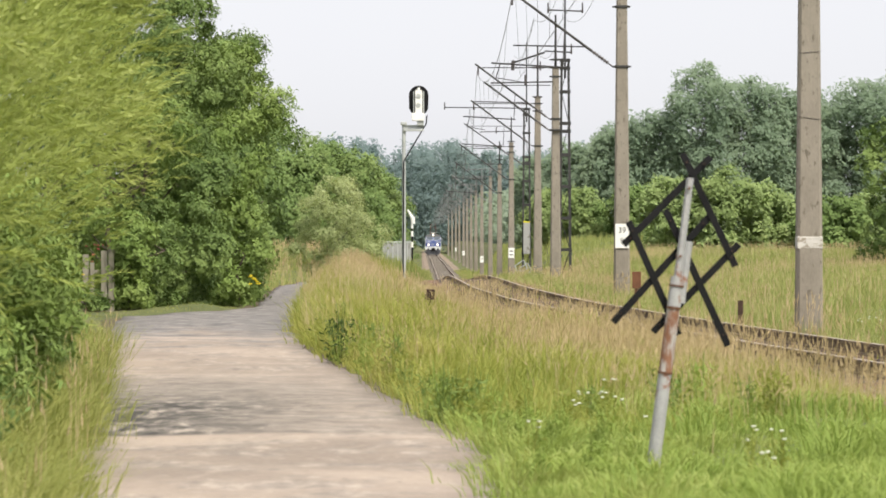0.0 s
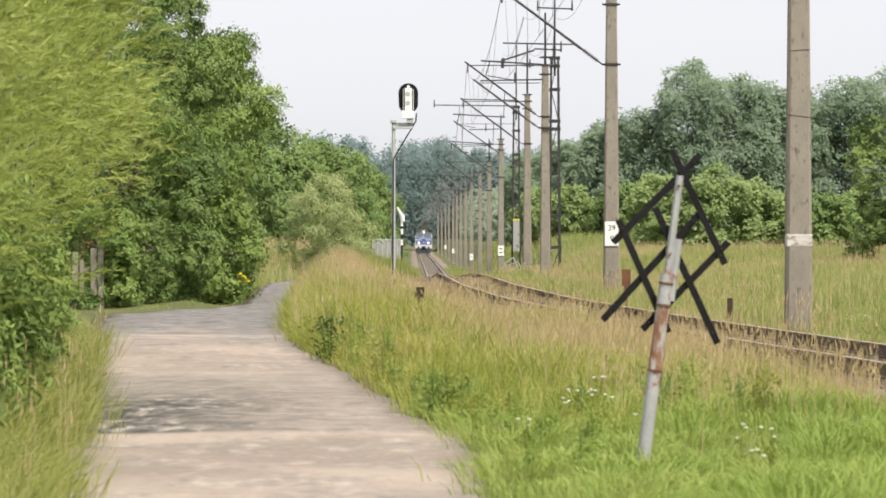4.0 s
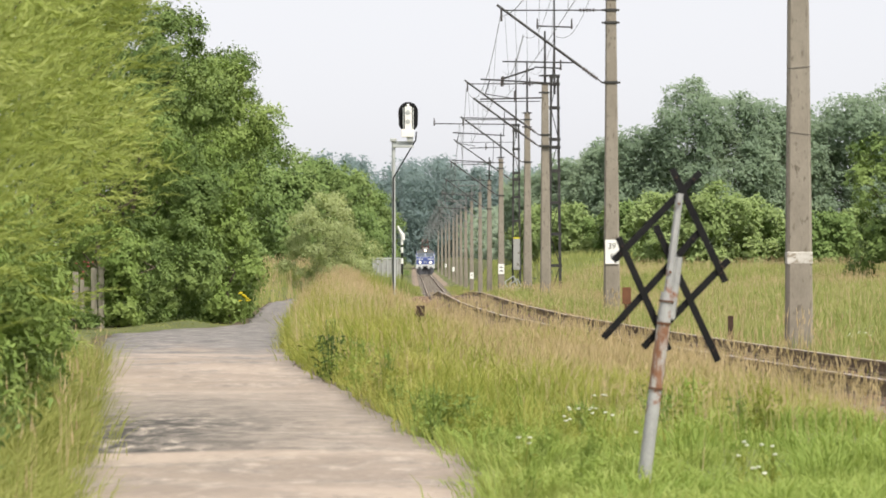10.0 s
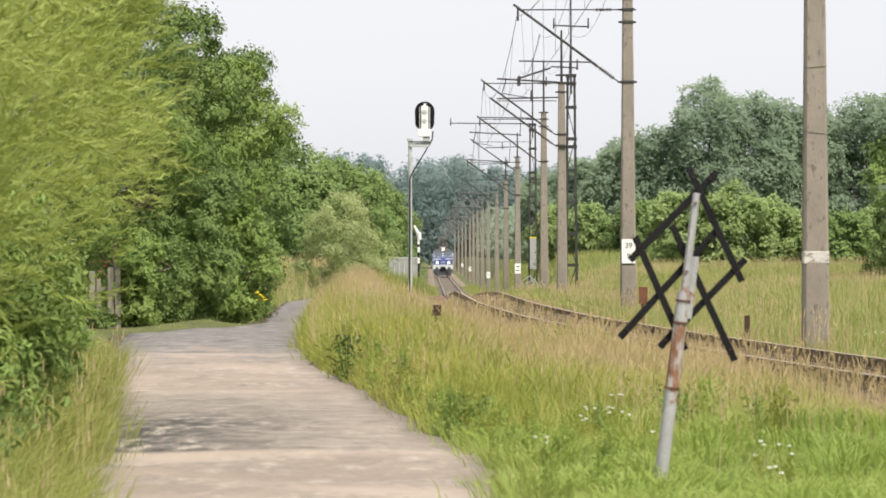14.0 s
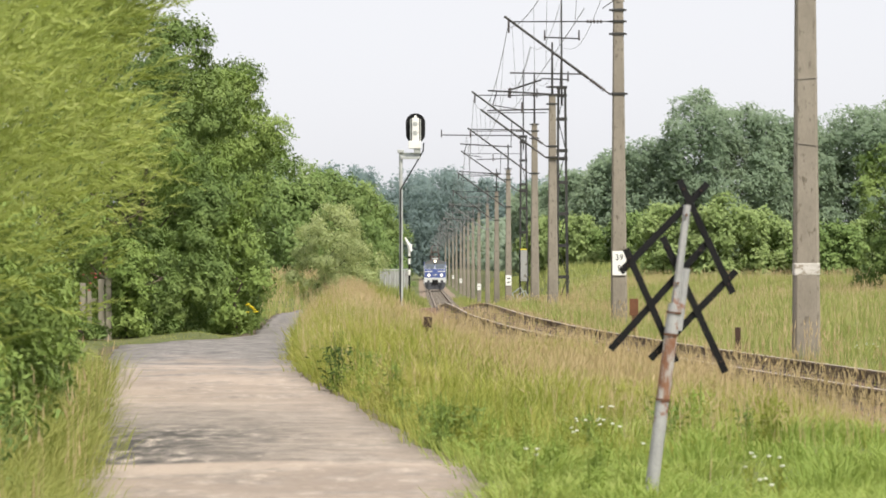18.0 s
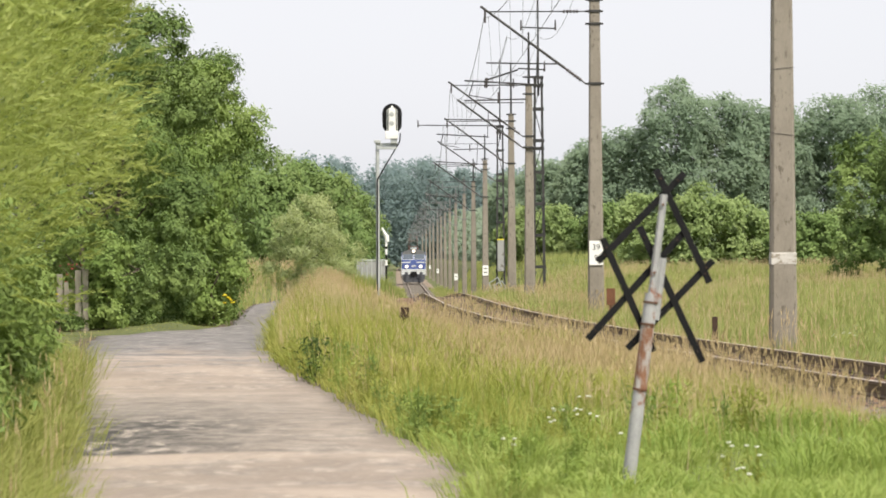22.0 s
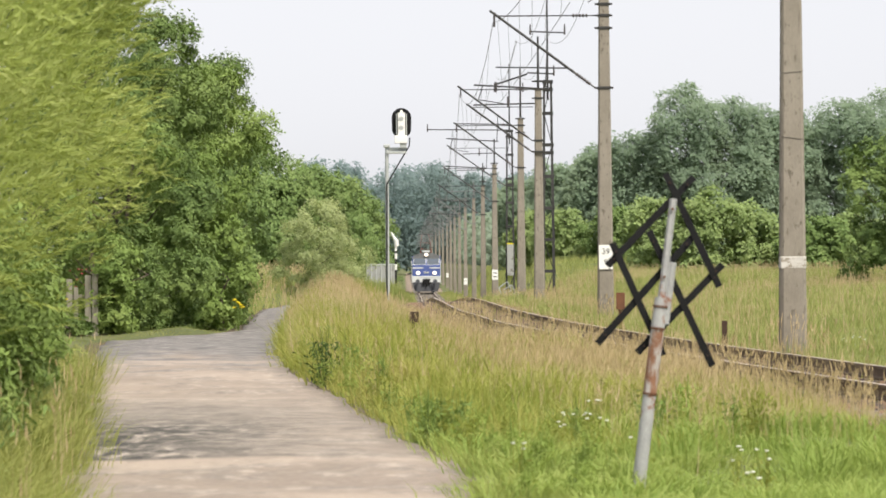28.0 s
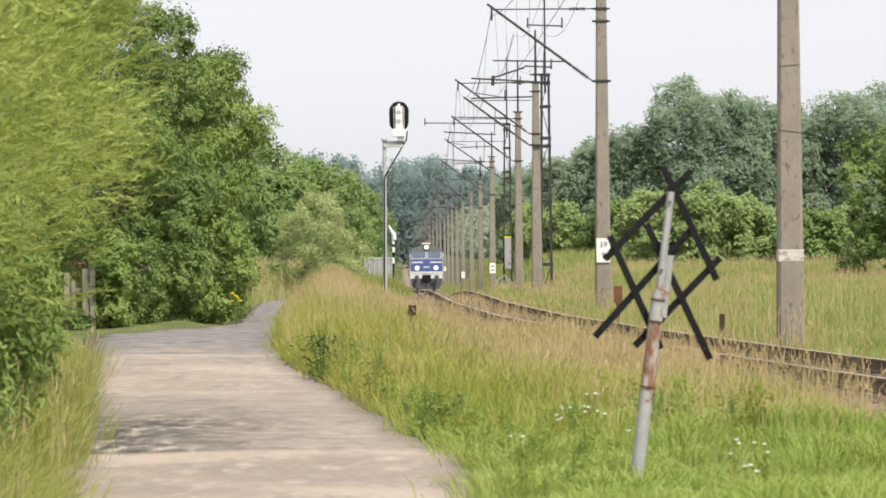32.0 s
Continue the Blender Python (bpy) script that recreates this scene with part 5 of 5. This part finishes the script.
def tufts(rng, x, y, size=0.09, share=9):
    """Draws places together into tufts; also how tall each tuft is and which way its blades fall."""
    n = len(x)
    k = rng.integers(0, max(1, n // share), n)
    lift = rng.uniform(0.5, 1.45, n + 1)[k]
    dx, dy = rng.normal(size=n) * size, rng.normal(size=n) * size * 1.5
    return x[k] + dx, y[k] + dy, lift, np.arctan2(dy, dx)


def scatter(rng, n, y0, y1, left, right, power=1.0):
    """Places in the strip between two lines, denser towards y0."""
    y = y0 + (y1 - y0) * rng.random(n) ** power
    a, b = left(y), right(y)
    keep = rng.random(n) < np.clip((b - a) / np.max(b - a), 0, 1)
    y = y[keep]
    x = left(y) + (right(y) - left(y)) * rng.random(len(y))
    return x, y


def gravel_edge(y):
    """Where the grass ends at the gravel of the old crossing beside the line."""
    return np.where((y > 33.5) & (y < 46), 3.75 + 0.11 * (y - 34), 99.0)


def patchy(x, y, s=1.0):
    """Slow uneven value from 0 to 1 over the land."""
    v = np.sin(x * 0.9 * s + 1.3 * np.sin(y * 0.21 * s)) + np.sin(y * 0.33 * s - x * 0.5 * s + 2) + 0.7 * np.sin(x * 2.3 * s + y * 0.6 * s)
    return np.clip(0.5 + v / 5.0, 0, 1)


def build_grass():
    rng = np.random.default_rng(8)
    edge_r = lambda y: path_edges(np.clip(y, -15, 149))[1]
    edge_l = lambda y: path_edges(np.clip(y, -15, 149))[0]
    # strip between path and track
    x, y = scatter(rng, 230000, 19, 150, lambda y: edge_r(y) + 0.1 + 0.09 * step(y, 34, 40) * (1 - step(y, 58, 66)) + 0.07 * np.sin(y * 1.9) * np.sin(y * 0.57), lambda y: np.minimum(track_x(y) - 1.6 - 1.1 * (1 - step(y, 35.5, 37.5)), np.minimum(0.135 * y + 1.5, gravel_edge(y))), 1.5)
    x, y, lift, fall = tufts(rng, x, y, 0.12, 26)
    d = x - edge_r(y)
    tall = tallness(x - track_x(y), y)
    h = (0.2 + 0.3 * step(d, 0.0, 0.7) * step(y, 30, 60) * (0.25 + 0.75 * tall) + 0.14 * patchy(x, y)) * rng.uniform(0.6, 1.2, len(x)) * lift * (1 - 0.85 * step(x - track_x(y), -3.8, -2.6) * step(y, 56, 80)) * (1 - (1 - step(y, 26, 42)) * 0.55 * (1 - patchy(x, y, 2.6)))
    w = 0.005 * np.clip(y / 28, 1, 4) * rng.uniform(0.7, 1.4, len(x))
    lawn = (rng.random(len(x)) < (1 - step(y, 27, 44)))
    for sel, nm, mt, lb in ((lawn, "lawn_grass", "lawn", "short fresh green verge grass"), (~lawn, "bank_grass", "grass", "tall green meadow grass on the bank")):
        low = nm == "lawn_grass"
        blades(nm, x[sel], y[sel], h[sel] * (0.6 if low else 1.0), w[sel], rng.uniform(0.15, 0.55 if low else 1.0, sel.sum()), mt, rng, lb, ang=fall[sel])
    # dry stems and seed heads, in drifts
    x, y = scatter(rng, 150000, 25, 150, lambda y: edge_r(y) + 0.15, lambda y: np.minimum(np.minimum(track_x(y) - 1.4, 0.135 * y + 1.5), gravel_edge(y)), 1.3)
    keep = rng.random(len(x)) < (0.06 + 1.0 * (0.5 * patchy(x, y, 0.8) + 0.5 * patchy(x + 7, y, 1.7)) ** 2.6) * step(y, 28, 50) * (0.12 + 0.88 * step(x - edge_r(y), 0.7, 2.6)) * (1 + 0.9 * tallness(x - track_x(y), y) * step(y, 60, 90))
    x, y = x[keep], y[keep]
    tall = tallness(x - track_x(y), y)
    h = (0.36 + 0.36 * tall * step(y, 36, 80) + 0.1 * patchy(x, y)) * rng.uniform(0.7, 1.2, len(x)) * (1 - 0.85 * step(x - track_x(y), -4.4, -3.0) * step(y, 52, 76))
    seed_heads("seeding_grass", x, y, h, "seed", rng, "tan seeding grass heads over the bank", 0.1, 0.0045)
    k = rng.random(len(x)) < 0.5
    blades("dry_grass", x[k], y[k], h[k] * 0.8, 0.005 * np.clip(y[k] / 28, 1, 4), rng.uniform(0.05, 0.4, k.sum()), "hay", rng, "dry straw-coloured grass stems")
    # lush tufts and low leaves of the near verge
    x, y = scatter(rng, 46000, 19.5, 40, lambda y: edge_r(y) + 0.12, lambda y: np.minimum(np.minimum(track_x(y) - 2.8, 0.135 * y + 1.0), gravel_edge(y)), 1.2)
    x, y, lift, fall = tufts(rng, x, y, 0.15, 130)
    keep = rng.random(len(x)) < 1 - step(y, 30, 40)
    x, y, lift, fall = x[keep], y[keep], lift[keep], fall[keep]
    blades("lush_grass", x, y, 0.22 * lift ** 1.4 * rng.uniform(0.5, 1.2, len(x)), 0.009 * rng.uniform(0.7, 1.5, len(x)), rng.uniform(0.4, 1.3, len(x)), "lawn", rng, "lush bright green grass tufts of the verge", ang=fall)
    x, y = scatter(rng, 46000, 19.5, 62, lambda y: -0.135 * y - 0.6, lambda y: edge_l(y) - 0.02, 1.0)
    x, y, lift, fall = tufts(rng, x, y, 0.12, 40)
    blades("verge_tufts", x, y, (0.3 + 0.14 * step(y, 26, 36)) * lift * rng.uniform(0.5, 1.25, len(x)), 0.006 * rng.uniform(0.7, 1.5, len(x)), rng.uniform(0.5, 1.5, len(x)), "verge", rng, "arching fresh green grass tufts beside the path", ang=fall)
    # weeds and stems between and beside the rails
    x, y = scatter(rng, 3000, 44, 140, lambda y: track_x(y) - 1.5, lambda y: track_x(y) + 1.5, 1.0)
    keep = (patchy(x, y, 1.7) > 0.45) & (np.abs(np.abs(x - track_x(y)) - 0.752) > 0.1)
    x, y = x[keep], y[keep]
    h = rng.uniform(0.1, 0.34, len(x)) * (0.6 + 0.4 * step(y, 70, 95))
    k = rng.random(len(x)) < 0.4
    z = rail_z(y) - 0.2
    blades("track_weeds", x[k], y[k], h[k], np.full(k.sum(), 0.016), rng.uniform(0.1, 0.7, k.sum()), "grass", rng, "green and dry grass growing between the rails", z[k])
    seed_heads("track_stems", x[~k], y[~k], h[~k] + 0.25, "seed", rng, "pale dry stems between the rails", 0.1, 0.007)
    # stems that stand up before the rails
    x, y = scatter(rng, 2300, 34, 125, lambda y: track_x(y) - 3.6, lambda y: track_x(y) - 1.3, 1.1)
    keep = x < np.minimum(0.135 * y + 1.5, gravel_edge(y))
    x, y = x[keep], y[keep]
    seed_heads("trackside_stems", x, y, rng.uniform(0.35, 0.8, len(x)) * (1 - 0.5 * step(y, 62, 90)), "seed", rng, "pale grass stems standing before the rails", 0.13, 0.006)
    # tall stems round the feet of the two near poles
    for px, py in ((6.06, 67.0), (4.86, 110.0)):
        x, y = px + rng.normal(size=170) * 0.42, py - 0.25 - np.abs(rng.normal(size=170)) * 0.5
        seed_heads("pole_foot_stems", x[:70], y[:70], rng.uniform(0.4, 0.85, 70), "seed", rng, "pale grass stems round a pole foot", 0.12, 0.009)
        blades("pole_foot_grass", x, y, rng.uniform(0.3, 0.65, 170), np.full(170, 0.02), rng.uniform(0.1, 0.6, 170), "meadow", rng, "tall grass round a pole foot")
    # rank grass before the railing at the line
    x, y = rng.uniform(-3.2, -0.9, 1500), rng.uniform(192, 203.5, 1500)
    blades("railing_grass", x, y, rng.uniform(0.7, 1.35, 1500) * (1 - 0.4 * step(x, -1.7, -0.9)), np.full(1500, 0.045), rng.uniform(0.05, 0.4, 1500), "meadow", rng, "rank grass before the railing")
    # lush grass at the near end of the left verge
    x, y = scatter(rng, 16000, 19.5, 36, lambda y: -0.135 * y - 0.5, lambda y: edge_l(y) - 0.1, 1.1)
    x, y, lift, fall = tufts(rng, x, y, 0.16, 90)
    blades("verge_lush_grass", x, y, 0.4 * lift * rng.uniform(0.5, 1.2, len(x)), 0.009 * rng.uniform(0.7, 1.4, len(x)), rng.uniform(0.4, 1.2, len(x)), "verge", rng, "lush yellow-green grass tufts on the verge", ang=fall)
    # meadow beyond the line
    x, y = scatter(rng, 330000, 58, 205, lambda y: track_x(y) + 1.7, lambda y: 0.135 * y + 3, 0.8)
    x, y, lift, fall = tufts(rng, x, y, 0.2, 22)
    h = lift ** 0.6 * (0.34 + 0.25 * patchy(x, y, 0.5)) * rng.uniform(0.6, 1.25, len(x))
    blades("meadow_grass", x, y, h, 0.012 * np.clip(y / 60, 1, 3) * rng.uniform(0.7, 1.4, len(x)), rng.uniform(0.2, 0.9, len(x)), "meadow", rng, "tall meadow grass beyond the railway", ang=fall)
    x, y = scatter(rng, 70000, 60, 205, lambda y: track_x(y) + 2.0, lambda y: 0.135 * y + 3, 0.8)
    keep = rng.random(len(x)) < 0.05 + 0.6 * patchy(x, y, 0.45) ** 2.5
    x, y = x[keep], y[keep]
    seed_heads("meadow_seed_heads", x, y, rng.uniform(0.4, 0.7, len(x)), "seed", rng, "straw-coloured seed heads in the meadow", 0.12, 0.008)
    # left verge
    x, y = scatter(rng, 90000, 19, 130, lambda y: -0.135 * y - 1.2, lambda y: edge_l(y) + 0.1, 1.1)
    tall = 1 - step(y, 44, 62)
    h = (0.07 + 0.09 * (1 - step(y, 56, 70)) + 0.62 * tall * step(edge_l(y) - x, 0.0, 0.7)) * rng.uniform(0.5, 1.3, len(x))
    blades("verge_grass", x, y, h, 0.006 * np.clip(y / 28, 1, 4) * rng.uniform(0.8, 1.4, len(x)), rng.uniform(0.5, 1.5, len(x)), "verge", rng, "tall verge grass under the willows")
    k = rng.random(len(x)) < 0.045 * tall
    seed_heads("verge_seed_heads", x[k], y[k], rng.uniform(0.4, 0.75, k.sum()), "seed", rng, "pale seed heads on the verge", 0.1, 0.006)
    # meadow behind the bend
    x, y = scatter(rng, 26000, 118, 200, lambda y: -0.075 * y, lambda y: np.minimum(edge_l(y) - 0.1, -0.02 * y - 0.6) + 0 * y, 0.9)
    keep = ~((x > edge_l(y) - 0.1) & (x < edge_r(y) + 0.1) & (y < 150))
    x, y = x[keep], y[keep]
    k = rng.random(len(x)) < 0.14
    blades("glade_grass", x[~k], y[~k], rng.uniform(0.25, 0.6, (~k).sum()), np.full((~k).sum(), 0.03), rng.uniform(0.1, 0.5, (~k).sum()), "meadow", rng, "bright meadow grass behind the bend of the path")
    seed_heads("glade_seed_heads", x[k], y[k], rng.uniform(0.4, 0.7, k.sum()), "seed", rng, "tan seed heads behind the bend of the path", 0.14, 0.012)
    # far valley floor along the line
    x, y = scatter(rng, 90000, 150, 420, lambda y: -0.03 * y - 3, lambda y: 0.055 * y + 3, 0.8)
    keep = np.abs(x - track_x(y)) > 1.7 - 0.45 * step(y, 185, 215)
    x, y = x[keep], y[keep]
    blades("trackside_grass", x, y, rng.uniform(0.3, 0.75, len(x)) * (0.28 + 0.72 * np.maximum(step(y, 190, 260), step(np.abs(x - track_x(y)), 2.0 + 1.2 * (x > track_x(y)), 3.0 + 2.0 * (x > track_x(y))))), np.full(len(x), 0.05), rng.uniform(0.1, 0.5, len(x)), "meadow", rng, "rough grass along the distant line")


def build_trees():
    for i, (x, y, h, r, n, lean) in enumerate([(-4.9, 34, 6.0, 1.6, 46000, (0.7, 0)), (-4.75, 40, 7.4, 1.65, 60000, (2.1, 0)), (-5.7, 48, 8.0, 1.9, 46000, (1.3, 0)), (-4.35, 28.5, 4.6, 1.2, 34000, (0.4, 0)), (-7.4, 57, 7.6, 1.7, 26000, (0.4, 0)), (-8.6, 66, 8.5, 2.0, 22000, (0.2, 0)), (-7.3, 88, 4.7, 1.2, 12000, (0.2, 0))]):
        willow(x, y, h, r, n, lean, 30 + i, lobe=0.42 if i in (3, 6) else 0.55, base=0.48 if i == 6 else -0.12)
    for i, (x, y, h, r, n) in enumerate([(-6.5, 52, 3.4, 1.0, 14000), (-4.5, 37, 2.4, 0.8, 14000), (-3.7, 31, 0.95, 0.45, 6000), (-4.0, 35.5, 1.3, 0.65, 8000), (-4.4, 40.5, 1.5, 0.7, 8000), (-4.8, 45, 1.5, 0.75, 8000), (-5.35, 51, 1.4, 0.7, 8000)]):
        tree("verge_shrub", x, y, h, r, "leaf_mid", n, 0.075, "low green leafy shrub on the path verge", "bush", 170 + i, -0.15, 10, 6, 0.22 if h < 2 else 0.32, 0.4, spread=0.04, group="shrubs on the verge", trunk=0.02)
    dk = "dense dark green broadleaf tree beside the path"
    for i, (x, y, h, r, n, mt) in enumerate([(-7.1, 95, 7.1, 2.7, 30000, "leaf_dark"), (-8.6, 88, 9.0, 2.6, 16000, "leaf_mid"), (-6.75, 104, 6.4, 2.5, 25000, "leaf_mid"), (-6.7, 113, 6.8, 2.35, 25000, "leaf_dark"), (-7.9, 124, 5.8, 1.9, 18000, "leaf_mid"), (-9.4, 78, 9.0, 2.4, 14000, "leaf_dark"), (-8.9, 101, 9.0, 2.3, 17000, "leaf_mid"), (-9.3, 108, 9.4, 2.2, 14000, "leaf_dark")]):
        tree("broadleaf_tree", x, y, h, r, mt, int(n * 2.6), 0.08, dk, "tree", 50 + i, (-0.02, -0.1, 0.1, 0.14, 0.0, -0.1, -0.1, -0.1)[i], 17, 9, 0.4, 0.6, 0.35, bough=0.34, sprays=0.13 if i < 2 else 0.07, spray_to=2.1 if i < 2 else 1.6, group="trees beside the path", lean=(0.5 if i in (2, 3) else 0.25, 0))
    for i, (x, y, h, r, n) in enumerate([(-6.1, 91, 2.3, 1.15, 9000), (-5.2, 97, 2.4, 0.95, 8000), (-5.4, 103, 2.0, 0.8, 6000), (-6.5, 88.9, 2.2, 0.7, 5000), (-6.7, 86.3, 1.95, 0.42, 4200), (-7.85, 84.8, 0.9, 0.2, 1600), (-7.3, 84.4, 0.3, 0.3, 900), (-4.8, 94, 2.5, 0.65, 5000), (-5.0, 100, 2.3, 0.6, 4000)]):
        tree("hedge_bush", x, y, h, r, "leaf_mid" if i in (2, 4, 7) else "leaf_dark", int(n * 2.0), 0.075, "rounded leafy bush at the edge of the path", "bush", 70 + i, -0.12, 10, 7, 0.3 if h > 1.6 else 0.12, 0.6, 0.3, group="bushes beside the path", trunk=0.04, spread=0.05)
    for i, (x, y, h, r, n) in enumerate([(-4.1, 146, 3.7, 1.35, 17000), (-3.2, 152, 2.4, 0.9, 9000)]):
        tree("sallow_bush", x, y, h, r, "leaf_sallow", n, 0.1, "pale grey-green sallow bush", "bush", 80 + i, -0.12, 12, 8, 0.3, 0.4, 0.4, group="sallow bushes", trunk=0.04)
    for i, (x, y, h, r, n) in enumerate([(-6.6, 182, 4.6, 1.8, 9000), (-8.2, 150, 5.0, 2.0, 9000), (-5.0, 193, 5.6, 1.9, 9000), (-4.6, 215, 6.2, 1.9, 8000), (-4.4, 245, 6.8, 2.2, 8000), (-4.6, 275, 7.2, 2.2, 8000), (-7.5, 185, 6.6, 2.5, 8000), (-8, 225, 8, 3, 8000), (-5.5, 320, 8.5, 2.6, 7000)]):
        tree("lineside_tree", x, y, h, r, "leaf_fresh", int(n * 1.7), 0.14, "fresh green lineside tree", "tree", 90 + i, -0.08, 18, 8, 0.5, 0.7, 0.35, spread=0.12, turn=0.4, group="trees along the line")
    rw = "tall tree at the edge of the wood, haze-paled to grey-green"
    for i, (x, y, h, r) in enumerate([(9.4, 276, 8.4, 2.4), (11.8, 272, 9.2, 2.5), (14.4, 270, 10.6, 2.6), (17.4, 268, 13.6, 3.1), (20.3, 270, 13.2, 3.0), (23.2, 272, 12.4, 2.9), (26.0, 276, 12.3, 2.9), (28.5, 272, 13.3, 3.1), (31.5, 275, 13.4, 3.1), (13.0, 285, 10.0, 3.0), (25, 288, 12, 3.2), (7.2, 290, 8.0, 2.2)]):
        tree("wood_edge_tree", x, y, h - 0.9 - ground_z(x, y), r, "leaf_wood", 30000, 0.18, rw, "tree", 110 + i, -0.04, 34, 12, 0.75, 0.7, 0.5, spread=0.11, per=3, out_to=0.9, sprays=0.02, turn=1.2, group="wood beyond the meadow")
    for i, (x, y, h, r) in enumerate([(8.9, 264, 3.0, 1.9), (11.9, 260, 3.2, 2.1), (12.0, 206, 3.7, 1.8), (14.5, 204, 3.8, 1.8), (16.9, 206, 3.2, 1.7), (19.5, 203, 2.6, 1.7), (22, 207, 2.8, 1.8), (7.0, 268, 3.2, 1.8)]):
        tree("meadow_bush", x, y, h + 0.1, r, ("leaf_light", "leaf_fresh", "leaf_light", "leaf_light")[i % 4], 11000, 0.19, "light green thicket bush behind the meadow", "bush", 130 + i, -0.1, 16, 11, 0.34, 0.65, 0.6, spread=0.13, out_to=1.0, turn=0.8, group="bushes behind the meadow", trunk=0.05)
    tree("meadow_tree", 18.6, 160, 5.9, 2.3, "leaf_dark", 30000, 0.12, "dark round tree at the edge of the meadow", "tree", 150, -0.05, 18, 9, 0.45, 0.65, 0.35, turn=0.3)


def herb(name, x, y, h, label, category, leaf, bloom, seed, heads=5, head_r=0.04, group="", leaves=40):
    """A flowering weed: stems, leaves and heads."""
    rng = np.random.default_rng(seed)
    g = ground_z(x, y)
    t = tagged(empty(name, pose(x, y, g)), label, category, group)
    bm = B()
    tops = []
    for i in range(heads):
        a = rng.uniform(0, 6.28)
        e = Vector((math.cos(a) * h * 0.28 * rng.random(), math.sin(a) * h * 0.28 * rng.random(), h * rng.uniform(0.72, 1.0)))
        rod(bm, (0, 0, -0.02), e, 0.006, 0.003, 5, caps=False)
        tops.append(e)
    tagged(part("stem", bm, M[leaf], t), kind="stuff")
    p = rng.normal(size=(leaves, 3)) * [h * 0.13, h * 0.13, 0]
    p[:, 2] = rng.uniform(0.05, 0.75, leaves) * h
    ax = unit(rng.normal(size=p.shape) + [0, 0, 0.2])
    sd = unit(np.cross(ax, unit(rng.normal(size=p.shape) + [0, 0, 1.0])))
    v, f = leaf_quads(p, ax, sd, 0.03 + h * 0.055 * rng.uniform(0.6, 1.3, leaves), 0.32)
    tagged(soup("leaves", v, f, M[leaf], t), kind="stuff")
    if bloom:
        for e in tops:
            bm = B()
            bmesh.ops.create_icosphere(bm, subdivisions=2, radius=head_r)
            for v in bm.verts:
                v.co *= rng.uniform(0.75, 1.25)
                v.co.z *= 0.45
            bmesh.ops.translate(bm, vec=e, verts=bm.verts)
            part("flower_head", bm, M[bloom], t)


def build_herbs():
    rw = np.random.default_rng(77)
    for i in range(9):
        y = 24 + 20 * float(rw.random())
        x = float(path_edges(y)[0]) - 0.25 - 0.9 * float(rw.random())
        herb("tall_weed", x, y, float(rw.uniform(0.5, 0.95)), "tall leafy green weed on the path verge", "weed", "leaf_dark" if i % 3 else "leaf_mid", None, 300 + i, 7, 0.03, "verge weeds", 330)
    for i in range(96):
        y = 32 + 68 * float(rw.random()) ** 1.4
        x = float(path_edges(y)[1]) + 0.1 + (0.5 if i % 2 else 2.6) * float(rw.random())
        herb("leafy_weed", x, y, float(rw.uniform(0.3, 0.6)), "leafy green weed in the bank grass", "weed", ("lawn", "leaf_mid", "grass")[i % 3], None, 540 + i, 6, 0.03, "bank weeds", 110)
    for i in range(16):
        y = 25.5 + 8 * float(rw.random())
        x = float(path_edges(y)[1]) + 0.3 + 0.6 * float(rw.random())
        herb("leafy_weed", x, y, float(rw.uniform(0.22, 0.4)), "leafy green weed in the bank grass", "weed", "lawn", None, 420 + i, 7, 0.03, "bank weeds", 150)
    for i, (x, y) in enumerate([(1.21, 34.7), (1.43, 35.4), (1.3, 32.8), (1.05, 31.4), (1.34, 32.0), (1.5, 28.4), (2.24, 26.9), (2.03, 25.1), (0.58, 27.4), (2.06, 27.1), (7.6, 74), (7.8, 72.5), (7.7, 73)]):
        herb("white_umbel_flower", x, y, 0.36, "white flat-topped meadow umbel in the grass", "wildflower", "grass", "petal_white", 200 + i, 3, 0.016, "white wildflowers")
    for i, (x, y) in enumerate([(-7.74, 85.2), (-7.68, 84.9), (-4.25, 91.2), (-4.3, 92.2), (-7.78, 85.4)]):
        herb("yellow_flower", x, y, 0.75, "yellow flowering weed beside the fence", "wildflower", "leaf_mid", "petal_yellow", 220 + i, 5, 0.04, "yellow wildflowers")
    for i, x in enumerate((-7.35, -7.15, -7.0)):
        herb("red_flower", x, 86.6, 1.45, "red garden blooms above the fence", "flower", "leaf_dark", "petal_red", 230 + i, 7, 0.032, "red flowers")
    herb("dock_plant", -1.3, 50.5, 0.78, "dark green dock plant at the path edge", "weed", "weed", None, 240, 9, 0.03, "", 300)


build_trees()
far_woods()
thickets()
build_grass()
build_herbs()
build_sleepers(railway)


# ---- what moves: the locomotive rolls towards the camera ----
def motions():
    rows = []
    for t in np.arange(0.0, 32.01, 1.0):
        y = 753.2 - 12.34 * float(t)
        slope = float(track_x(y + 8) - track_x(y - 2)) / 10
        rows.append((float(t), pose(float(track_x(y)), y, float(rail_z(y)), 0, 0, -math.degrees(math.atan(slope)))))
    walk(loco, rows)


motions()
